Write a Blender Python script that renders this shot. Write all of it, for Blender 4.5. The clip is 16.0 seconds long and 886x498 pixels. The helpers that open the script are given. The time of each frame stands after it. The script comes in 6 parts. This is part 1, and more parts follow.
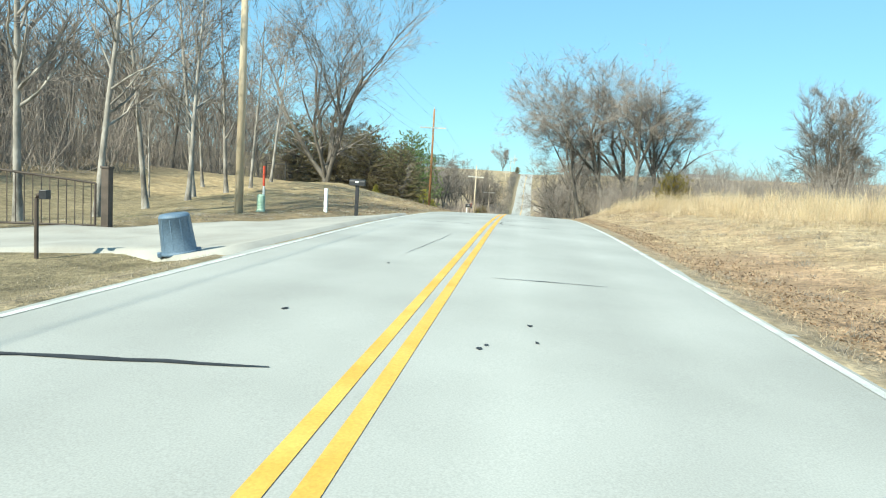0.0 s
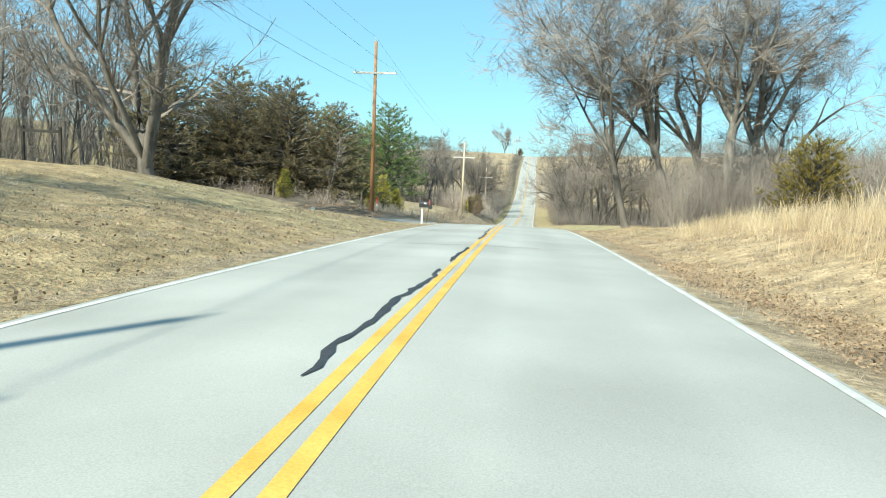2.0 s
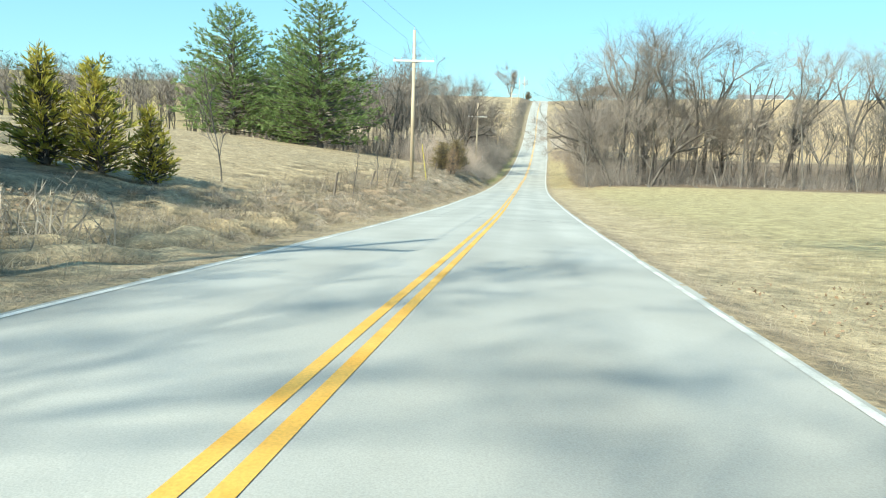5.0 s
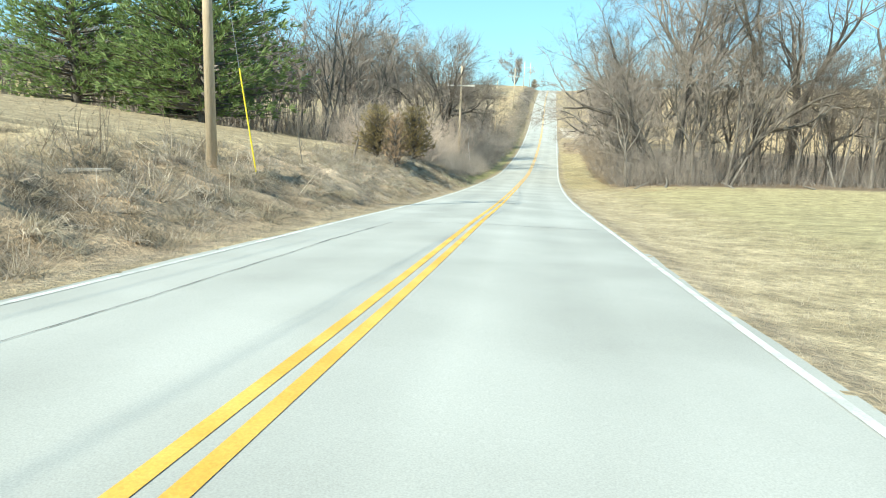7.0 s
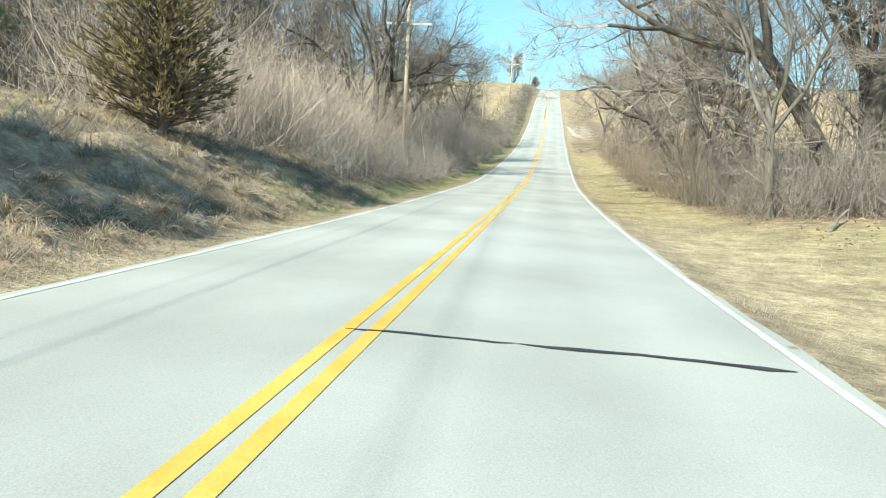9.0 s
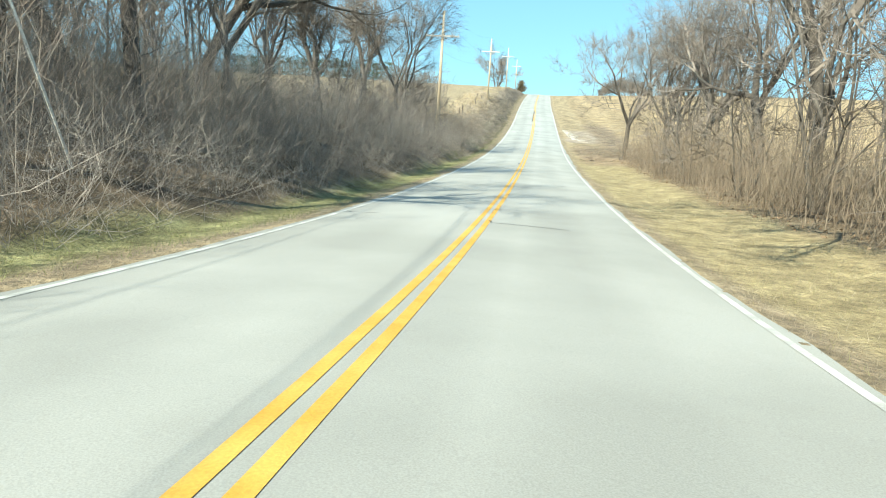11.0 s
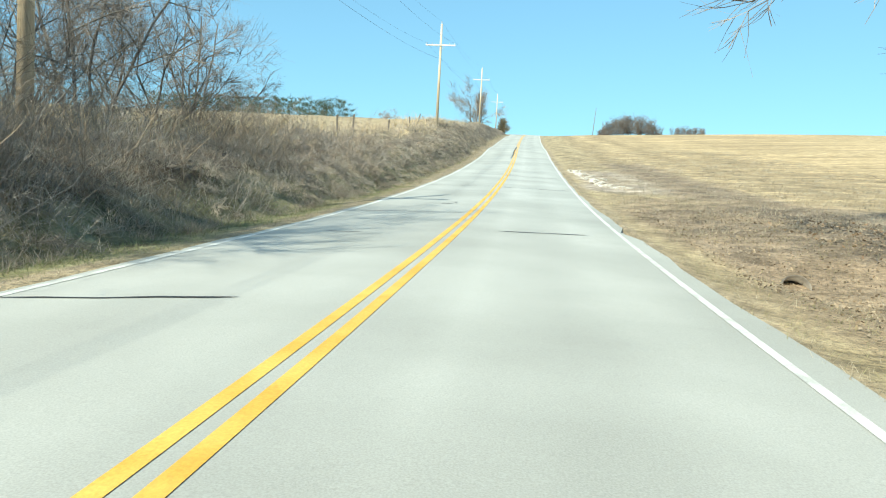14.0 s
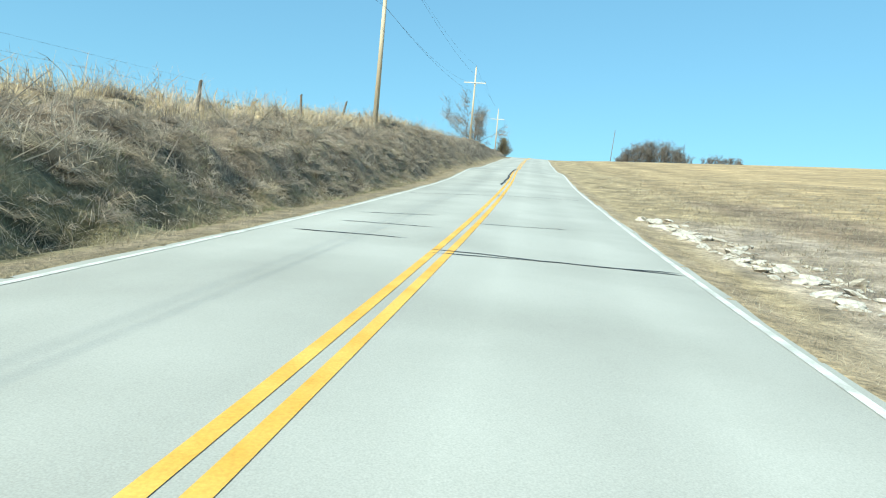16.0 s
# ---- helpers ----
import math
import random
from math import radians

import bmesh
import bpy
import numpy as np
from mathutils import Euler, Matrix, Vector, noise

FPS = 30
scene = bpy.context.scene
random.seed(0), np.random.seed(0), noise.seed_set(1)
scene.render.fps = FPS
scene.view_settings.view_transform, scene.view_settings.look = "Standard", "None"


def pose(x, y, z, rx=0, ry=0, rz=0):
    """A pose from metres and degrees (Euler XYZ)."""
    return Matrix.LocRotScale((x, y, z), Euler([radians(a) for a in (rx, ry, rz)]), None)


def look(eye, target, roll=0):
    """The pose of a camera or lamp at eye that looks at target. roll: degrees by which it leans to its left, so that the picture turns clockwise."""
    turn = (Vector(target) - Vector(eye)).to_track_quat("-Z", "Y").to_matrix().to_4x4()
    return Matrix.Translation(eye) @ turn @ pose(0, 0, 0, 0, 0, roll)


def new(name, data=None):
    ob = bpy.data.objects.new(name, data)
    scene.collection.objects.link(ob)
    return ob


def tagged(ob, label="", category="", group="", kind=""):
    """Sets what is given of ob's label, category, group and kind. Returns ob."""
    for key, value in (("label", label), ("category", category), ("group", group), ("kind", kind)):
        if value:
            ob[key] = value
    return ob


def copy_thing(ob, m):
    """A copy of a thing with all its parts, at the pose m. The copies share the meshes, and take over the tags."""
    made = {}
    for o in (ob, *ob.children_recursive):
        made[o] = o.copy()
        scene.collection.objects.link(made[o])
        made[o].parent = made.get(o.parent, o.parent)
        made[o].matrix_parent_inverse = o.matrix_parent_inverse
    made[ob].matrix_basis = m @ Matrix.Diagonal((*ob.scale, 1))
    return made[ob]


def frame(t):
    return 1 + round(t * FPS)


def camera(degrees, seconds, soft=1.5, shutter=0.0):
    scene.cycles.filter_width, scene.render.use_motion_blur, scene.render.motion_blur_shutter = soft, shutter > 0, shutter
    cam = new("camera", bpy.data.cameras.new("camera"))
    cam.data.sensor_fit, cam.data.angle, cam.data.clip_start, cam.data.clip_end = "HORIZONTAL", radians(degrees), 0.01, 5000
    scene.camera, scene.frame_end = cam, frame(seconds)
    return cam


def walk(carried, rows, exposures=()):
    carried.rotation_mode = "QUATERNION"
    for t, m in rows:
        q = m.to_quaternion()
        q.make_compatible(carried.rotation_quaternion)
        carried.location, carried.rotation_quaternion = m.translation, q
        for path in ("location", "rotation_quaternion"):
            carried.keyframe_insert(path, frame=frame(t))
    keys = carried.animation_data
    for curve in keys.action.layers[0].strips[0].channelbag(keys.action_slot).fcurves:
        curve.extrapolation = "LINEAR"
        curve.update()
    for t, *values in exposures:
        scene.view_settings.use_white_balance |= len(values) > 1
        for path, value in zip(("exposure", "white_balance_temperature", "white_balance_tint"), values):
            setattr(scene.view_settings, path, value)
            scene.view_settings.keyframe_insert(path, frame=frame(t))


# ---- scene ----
cam = camera(67.2, 16.0, 1.1)
PATH = [
    (0.0, pose(0.963, -0.435, 1.310, 84.725, -3.351, 6.798)),
    (0.5, pose(1.019, 7.334, 1.422, 84.604, -3.002, 6.883)),
    (1.0, pose(1.029, 15.121, 1.495, 84.366, -2.764, 6.945)),
    (1.5, pose(1.055, 22.943, 1.526, 83.995, -2.499, 7.031)),
    (2.0, pose(1.083, 30.805, 1.432, 83.417, -2.358, 7.118)),
    (2.5, pose(1.085, 38.691, 1.216, 82.769, -2.315, 7.181)),
    (3.0, pose(1.101, 46.607, 0.927, 82.165, -2.229, 7.276)),
    (3.5, pose(1.094, 54.580, 0.591, 81.609, -2.195, 7.402)),
    (4.0, pose(1.050, 62.618, 0.204, 80.901, -2.137, 7.518)),
    (4.5, pose(1.024, 70.709, -0.323, 80.105, -1.939, 7.608)),
    (5.0, pose(1.012, 78.849, -0.988, 79.519, -1.723, 7.751)),
    (5.5, pose(1.009, 87.025, -1.700, 79.198, -1.563, 7.935)),
    (6.0, pose(1.006, 95.228, -2.423, 79.107, -1.494, 8.091)),
    (6.5, pose(0.992, 103.454, -3.113, 79.204, -1.577, 8.187)),
    (7.0, pose(0.954, 111.709, -3.775, 79.392, -1.931, 8.278)),
    (7.5, pose(0.849, 120.017, -4.374, 79.537, -2.254, 8.349)),
    (8.0, pose(0.730, 128.389, -4.974, 79.703, -2.518, 8.400)),
    (8.5, pose(0.647, 136.832, -5.565, 79.860, -2.699, 8.407)),
    (9.0, pose(0.587, 145.369, -6.128, 80.063, -2.956, 8.265)),
    (9.5, pose(0.564, 154.014, -6.618, 80.308, -3.155, 8.053)),
    (10.0, pose(0.572, 162.739, -7.036, 80.599, -3.297, 7.785)),
    (10.5, pose(0.604, 171.493, -7.385, 80.973, -3.430, 7.483)),
    (11.0, pose(0.660, 180.214, -7.675, 81.502, -3.598, 7.166)),
    (11.5, pose(0.741, 188.847, -7.912, 82.329, -3.779, 6.853)),
    (12.0, pose(0.850, 197.353, -7.886, 83.070, -3.825, 6.587)),
    (12.5, pose(1.084, 205.690, -7.750, 83.799, -3.710, 6.404)),
    (13.0, pose(1.392, 213.867, -7.525, 84.652, -3.301, 6.284)),
    (13.5, pose(1.669, 221.909, -7.250, 85.457, -2.926, 6.322)),
    (14.0, pose(1.856, 229.856, -6.900, 86.186, -3.026, 6.365)),
    (14.5, pose(1.956, 237.721, -6.493, 86.765, -3.341, 6.406)),
    (15.0, pose(1.991, 245.490, -5.988, 87.327, -3.882, 6.452)),
    (15.5, pose(2.025, 253.167, -5.377, 87.852, -4.545, 6.537)),
    (16.0, pose(2.110, 260.773, -4.687, 88.410, -4.947, 6.618)),
]
# Heights and side shift of the road's centre line, along y
ROAD_Z = (-15, 12, [-0.26, 0.02, 0.19, 0.28, 0.13, -0.26, -0.79, -1.46, -2.42, -3.48, -4.50, -5.43, -6.26, -7.11, -7.82, -8.39, -8.82, -9.14, -9.09, -8.79, -8.37, -7.77, -6.96, -5.90, -4.66, -3.26, -1.75, 0.02, 1.40, 3.03, 4.61, 6.30, 7.85, 9.24, 10.90, 11.60, 12.36, 12.76, 12.86, 12.70, 12.30])
ROAD_X = (-20, 60, [0.15, 0.02, -0.34, -0.66, 0.27, 1.17, 1.60, 2.71, 3.50])
LANE_L, LANE_R, CROWN = 3.232, 3.405, 0.0192
walk(cam, PATH, [(0.0, 0.74, 6600, -3), (4.0, 0.86, 6700, -3), (9.0, 0.92, 6700, -2), (12.5, 0.82, 6700, -3), (14.5, 0.69, 6650, -4), (16.0, 0.58, 6400, -6)])

# ---- light ----
SUN_AZ, SUN_EL = 209.3, 38.0      # azimuth of the sun clockwise from +y, height, degrees
world = bpy.data.worlds.new("sky")
scene.world = world
world.use_nodes = True
wn = world.node_tree.nodes
sky = wn.new("ShaderNodeTexSky")
sky.sky_type, sky.sun_disc = "NISHITA", False
sky.sun_elevation, sky.sun_rotation = radians(SUN_EL), radians(SUN_AZ)
sky.air_density, sky.dust_density, sky.ozone_density = 1.0, 0.45, 2.0
wn["Background"].inputs[1].default_value = 0.09
hue = wn.new("ShaderNodeVectorMath")          # the clear cyan cast of the winter sky
hue.operation = "MULTIPLY"
hue.inputs[1].default_value = (1.5, 2.48, 3.12)
soft = wn.new("ShaderNodeGamma")               # thin winter haze evens the sky out
soft.inputs[1].default_value = 0.5
world.node_tree.links.new(sky.outputs[0], soft.inputs[0])
world.node_tree.links.new(soft.outputs[0], hue.inputs[0])
world.node_tree.links.new(hue.outputs[0], wn["Background"].inputs[0])
sun_data = bpy.data.lights.new("sun", "SUN")
sun_data.energy, sun_data.angle, sun_data.color = 5.0, radians(0.55), (1.0, 0.94, 0.84)
sun = new("sun", sun_data)
_a, _e = radians(SUN_AZ), radians(SUN_EL)
sun.matrix_world = look((math.sin(_a) * math.cos(_e) * 60, math.cos(_a) * math.cos(_e) * 60, math.sin(_e) * 60), (0, 0, 0))

# ---- materials ----


def material(name, c1, c2, scale=4.0, rough=0.85, bump=0.3, fine=60.0, metal=0.0, vary=0.0, c3=None, bump_dist=0.02, spec=0.4, stretch=(1, 1, 1), translucent=0.0, grit=0.3):
    """Two colours mixed by coarse noise, darkened and lightened by fine grain, with relief."""
    m = bpy.data.materials.new(name)
    m.use_nodes = True
    nt = m.node_tree
    n, l = nt.nodes, nt.links
    b = n["Principled BSDF"]
    co = n.new("ShaderNodeTexCoord")
    mp = n.new("ShaderNodeMapping")
    mp.inputs["Scale"].default_value = stretch
    l.new(co.outputs["Object"], mp.inputs[0])
    big = n.new("ShaderNodeTexNoise")
    big.inputs["Scale"].default_value, big.inputs["Detail"].default_value = scale, 5
    l.new(mp.outputs[0], big.inputs["Vector"])
    small = n.new("ShaderNodeTexNoise")
    small.inputs["Scale"].default_value, small.inputs["Detail"].default_value = fine, 3
    l.new(mp.outputs[0], small.inputs["Vector"])
    ramp = n.new("ShaderNodeValToRGB")
    ramp.color_ramp.elements[0].position, ramp.color_ramp.elements[1].position = 0.36, 0.64
    ramp.color_ramp.elements[0].color, ramp.color_ramp.elements[1].color = (*c1, 1), (*c2, 1)
    if c3:
        e = ramp.color_ramp.elements.new(0.5)
        e.color = (*c3, 1)
    l.new(big.outputs["Fac"], ramp.inputs[0])
    grain = n.new("ShaderNodeMapRange")
    grain.inputs["To Min"].default_value, grain.inputs["To Max"].default_value = 1 - grit, 1 + grit
    l.new(small.outputs["Fac"], grain.inputs[0])
    mul = n.new("ShaderNodeVectorMath")
    mul.operation = "MULTIPLY"
    l.new(ramp.outputs[0], mul.inputs[0])
    l.new(grain.outputs[0], mul.inputs[1])
    last = mul.outputs[0]
    if vary:
        inf = n.new("ShaderNodeObjectInfo")
        geo = n.new("ShaderNodeNewGeometry")
        add = n.new("ShaderNodeMath")
        add.operation = "ADD"
        l.new(inf.outputs["Random"], add.inputs[0])
        l.new(geo.outputs["Random Per Island"], add.inputs[1])
        mr = n.new("ShaderNodeMapRange")
        mr.inputs["From Max"].default_value = 2.0
        mr.inputs["To Min"].default_value, mr.inputs["To Max"].default_value = 1 - vary, 1 + vary
        l.new(add.outputs[0], mr.inputs[0])
        m2 = n.new("ShaderNodeVectorMath")
        m2.operation = "MULTIPLY"
        l.new(last, m2.inputs[0])
        l.new(mr.outputs[0], m2.inputs[1])
        last = m2.outputs[0]
    l.new(last, b.inputs["Base Color"])
    b.inputs["Roughness"].default_value, b.inputs["Metallic"].default_value = rough, metal
    b.inputs["Specular IOR Level"].default_value = spec
    if bump:
        bp = n.new("ShaderNodeBump")
        bp.inputs["Strength"].default_value, bp.inputs["Distance"].default_value = bump, bump_dist
        l.new(small.outputs["Fac"], bp.inputs["Height"])
        l.new(bp.outputs[0], b.inputs["Normal"])
    if translucent:
        tr = n.new("ShaderNodeBsdfTranslucent")
        l.new(last, tr.inputs[0])
        mx = n.new("ShaderNodeMixShader")
        mx.inputs[0].default_value = translucent
        l.new(b.outputs[0], mx.inputs[1])
        l.new(tr.outputs[0], mx.inputs[2])
        l.new(mx.outputs[0], n["Material Output"].inputs[0])
    return m


M_BARK = material("bark_grey", (0.1, 0.09, 0.078), (0.19, 0.17, 0.15), 3, 0.95, 0.6, 18, vary=0.25, stretch=(1, 1, 0.25))
M_BARK_PALE = material("bark_pale", (0.15, 0.135, 0.115), (0.26, 0.24, 0.21), 3, 0.95, 0.5, 18, vary=0.2, stretch=(1, 1, 0.4))
M_BARK_WHITE = material("bark_whitish", (0.13, 0.115, 0.1), (0.4, 0.37, 0.33), 2.2, 0.95, 0.5, 18, vary=0.15, stretch=(1, 1, 0.5))
M_TWIG = material("twigs", (0.17, 0.145, 0.125), (0.28, 0.24, 0.205), 2, 0.95, 0.0, 10, vary=0.3)
M_BRUSH = material("brush_stems", (0.17, 0.143, 0.122), (0.31, 0.262, 0.222), 0.6, 0.95, 0.0, 10, vary=0.4)
M_CEDAR = material("cedar_foliage", (0.15, 0.13, 0.075), (0.35, 0.29, 0.165), 1.2, 0.8, 0.0, 12, vary=0.35, translucent=0.4)
M_PINE = material("pine_needles", (0.13, 0.195, 0.065), (0.28, 0.36, 0.14), 1.0, 0.6, 0.0, 12, vary=0.35, translucent=0.4)
M_PINE_FAR = material("dark_pine_needles", (0.05, 0.075, 0.04), (0.1, 0.13, 0.07), 1.0, 0.8, 0.0, 12, vary=0.3)
M_GOLD = material("golden_foliage", (0.34, 0.33, 0.06), (0.55, 0.48, 0.11), 2.0, 0.8, 0.0, 12, vary=0.3, translucent=0.4)
M_BARK_DARK = material("bark_dark", (0.065, 0.057, 0.05), (0.135, 0.118, 0.1), 3, 0.95, 0.6, 18, vary=0.2, stretch=(1, 1, 0.25))
M_WOOD_PALE = material("pale_pole_wood", (0.42, 0.34, 0.24), (0.56, 0.47, 0.35), 3, 0.85, 0.4, 40, stretch=(1, 1, 0.12), vary=0.15)
M_WOOD = material("pole_wood", (0.3, 0.14, 0.06), (0.42, 0.225, 0.11), 3, 0.85, 0.4, 40, stretch=(1, 1, 0.12), vary=0.15)
M_WOOD_GREY = material("weathered_wood", (0.34, 0.275, 0.2), (0.5, 0.42, 0.32), 3, 0.9, 0.4, 40, stretch=(1, 1, 0.12), vary=0.2)
M_WHITE = material("white_paint", (0.72, 0.72, 0.7), (0.82, 0.82, 0.8), 6, 0.6, 0.1)
M_BLACK = material("black_enamel", (0.02, 0.02, 0.022), (0.035, 0.035, 0.04), 6, 0.45, 0.1)

# ---- helpers of the place ----


def glide(table, s):
    """A smooth curve through evenly spaced heights."""
    k0, d, v = table
    v = np.asarray(v)
    u = np.clip((np.asarray(s, float) - k0) / d, 0, len(v) - 1.0001)
    i = u.astype(int)
    f = u - i
    last = len(v) - 1
    p1, p2 = v[i], v[i + 1]
    p0 = np.where(i > 0, v[np.maximum(i - 1, 0)], 2 * p1 - p2)
    p3 = np.where(i + 2 <= last, v[np.minimum(i + 2, last)], 2 * p2 - p1)
    return 0.5 * (2 * p1 + (p2 - p0) * f + (2 * p0 - 5 * p1 + 4 * p2 - p3) * f * f + (3 * p1 - p0 - 3 * p2 + p3) * f ** 3)


S_END = ROAD_Z[0] + ROAD_Z[1] * (len(ROAD_Z[2]) - 1)


def zr(s):
    s = np.asarray(s, float)
    inner = glide(ROAD_Z, np.clip(s, -15, S_END))
    lo = np.minimum(s + 15, 0) * 0.03
    hi = -np.maximum(s - S_END, 0) * 0.035
    return inner + lo + hi


def xr(s):
    return glide(ROAD_X, np.clip(s, -20, 459))


# Cross sections beside the road: at station s, pairs of distance from the pavement and height above the road
EDGE = 3.62
LEFT = {
    -60: [(0, -0.05), (2, -0.2), (8, -0.5), (20, -0.8), (60, 1.5), (120, 4)],
    8: [(0, -0.05), (1.5, -0.32), (4, -0.45), (8, -0.65), (16, -0.9), (40, 1.2), (120, 4)],
    22: [(0, -0.05), (1.1, -0.07), (2.4, -0.12), (5.5, -0.26), (15, -0.95), (24, -0.2), (40, 2.0), (120, 4)],
    33: [(0, -0.05), (2, 0.12), (5, 0.35), (10, 0.3), (15, -0.6), (24, 0.4), (40, 2.6), (120, 4)],
    42: [(0, -0.05), (2, 0.3), (6, 0.9), (10, 1.35), (16, 0.3), (24, 1.2), (40, 2.9), (120, 4)],
    52: [(0, -0.05), (2, 0.3), (6, 1.05), (10, 1.75), (16, 1.5), (24, 2.2), (40, 3.2), (120, 4)],
    61: [(0, -0.05), (2, 0.15), (6, 0.55), (9, 1.2), (15, 2.0), (24, 2.4), (40, 3.0), (120, 4)],
    68: [(0, -0.05), (2, -0.08), (7, -0.02), (12, 0.5), (20, 1.6), (40, 2.6), (120, 4)],
    73: [(0, -0.04), (2, -0.04), (7, 0.1), (12, 0.7), (20, 1.6), (40, 2.6), (120, 5)],
    79: [(0, -0.05), (2, 0.1), (6, 0.68), (12, 1.3), (20, 1.8), (60, 3.0), (120, 6)],
    92: [(0, -0.05), (2, 0.05), (5, 0.5), (13, 1.8), (60, 4.0), (120, 8)],
    106: [(0, -0.05), (1.5, 0.0), (4, 0.35), (10, 1.1), (20, 2.2), (60, 5.0), (120, 9)],
    130: [(0, -0.05), (0.7, 0.08), (2.9, 0.95), (4.6, 1.45), (13, 2.7), (33, 4.8), (60, 6.0), (120, 10)],
    150: [(0, -0.05), (0.5, 0.03), (2.7, 1.1), (5.2, 2.0), (18, 3.5), (33, 5.4), (60, 6.5), (120, 10)],
    161: [(0, -0.05), (0.5, 0.0), (3.0, 1.45), (6.6, 2.3), (18, 3.6), (33, 5.3), (60, 6.5), (120, 10)],
    188: [(0, -0.05), (1.2, -0.05), (4.4, 0.95), (8, 2.0), (20, 3.0), (60, 5.0), (120, 9)],
    242: [(0, -0.05), (1.3, -0.1), (2.7, 0.95), (4.2, 1.5), (7, 1.95), (60, 3.0), (120, 6)],
    275: [(0, -0.05), (1.0, 0.0), (2.2, 1.2), (3.4, 1.68), (6, 2.1), (10, 2.3), (60, 3.0), (120, 5)],
    292: [(0, -0.05), (1.0, 0.0), (2.3, 1.5), (3.4, 2.05), (7, 2.6), (60, 3.0), (120, 4)],
    302: [(0, -0.05), (1.0, 0.0), (3.0, 2.1), (4.6, 2.7), (8, 2.9), (60, 3.2), (120, 4)],
    360: [(0, -0.05), (1.0, 0.05), (3.2, 1.9), (5, 2.5), (60, 2.8), (120, 3)],
    395: [(0, -0.05), (1.0, 0.0), (3.2, 1.1), (6, 1.7), (60, 2.0), (120, 2)],
    440: [(0, -0.05), (1.0, 0.0), (3.4, 0.4), (6, 0.6), (60, 0.6), (120, 1)],
}
RIGHT = {
    -60: [(0, -0.05), (2, -0.1), (3.2, 0.1), (5, 0.4), (9, 0.7), (60, 1.2), (120, 2)],
    25: [(0, -0.05), (1.2, -0.05), (2, 0.0), (3.2, 0.15), (5, 0.45), (9, 0.8), (60, 1.5), (120, 2)],
    45: [(0, -0.05), (1.2, 0.0), (2, 0.25), (4, 0.9), (10, 1.3), (60, 1.8), (120, 2)],
    60: [(0, -0.05), (1.2, -0.05), (2, 0.0), (4.7, 0.28), (10, 0.8), (60, 1.5), (120, 2)],
    72: [(0, -0.05), (2, -0.05), (3.7, 0.24), (8, 0.6), (60, 1.0), (120, 2)],
    90: [(0, -0.05), (2, -0.1), (6, 0.0), (60, 0.2), (120, 2)],
    140: [(0, -0.05), (2, -0.1), (6, 0.1), (20, 0.4), (60, 0.8), (120, 2)],
    167: [(0, -0.05), (2, -0.08), (7.7, 0.5), (21, 0.9), (60, 1.0), (120, 2)],
    200: [(0, -0.05), (2, -0.08), (4, 0.1), (12, 0.5), (60, 0.8), (120, 1)],
    236: [(0, -0.05), (2, -0.07), (4, 0.1), (12, 0.4), (60, 0.8), (120, 1)],
    240.8: [(0, -0.05), (1.2, -0.16), (2.2, -0.4), (3.4, -0.22), (5, 0.05), (12, 0.35), (60, 0.8), (120, 1)],
    243: [(0, -0.05), (2, -0.06), (4.4, 0.1), (12, 0.3), (60, 0.8), (120, 1)],
    252: [(0, -0.05), (2, -0.05), (4.4, 0.1), (12, 0.3), (60, 0.8), (120, 1)],
    300: [(0, -0.05), (2, 0.0), (6, 0.1), (12, 0.4), (60, 2.0), (120, 3)],
    390: [(0, -0.05), (2, 0.0), (6, 0.2), (12, 0.6), (60, 2.8), (120, 4)],
    440: [(0, -0.05), (2, 0.0), (6, 0.2), (12, 0.5), (60, 2.2), (120, 3)],
}


def bank(table, s, d):
    """Height above the road at distance d from its edge (arrays)."""
    keys = sorted(table)
    prof = np.array([np.interp(d, *zip(*table[k])) for k in keys])   # stations x points
    j = np.clip(np.searchsorted(keys, s) - 1, 0, len(keys) - 2)
    ka = np.asarray(keys, float)
    f = np.clip((s - ka[j]) / (ka[j + 1] - ka[j]), 0, 1)
    f = f * f * (3 - 2 * f)
    idx = np.arange(prof.shape[1])
    return prof[j, idx] * (1 - f) + prof[j + 1, idx] * f


def lumps(x, y):
    """Gentle unevenness of the ground."""
    return (np.sin(x * 0.9 + 1.3 * np.sin(y * 0.37)) * np.sin(y * 0.71 + x * 0.31) * 0.05
            + np.sin(x * 2.3 + y * 1.1) * np.sin(y * 1.9 - x * 0.7) * 0.03)


def shoulder(s):
    """Extra asphalt beyond the line: a wider shoulder, and the mouth of a field track."""
    f = np.clip((263 - s) / 24, 0, 1)
    return 0.2 * np.clip((s - 222) / 12, 0, 1) * f * f * (3 - 2 * f)


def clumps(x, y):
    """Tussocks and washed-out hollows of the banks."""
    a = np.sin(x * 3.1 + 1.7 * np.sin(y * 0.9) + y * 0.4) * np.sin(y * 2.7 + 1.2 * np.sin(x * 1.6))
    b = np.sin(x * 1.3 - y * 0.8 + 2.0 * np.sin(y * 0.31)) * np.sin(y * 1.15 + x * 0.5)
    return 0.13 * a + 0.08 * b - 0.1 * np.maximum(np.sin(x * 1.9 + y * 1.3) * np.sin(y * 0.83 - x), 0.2)


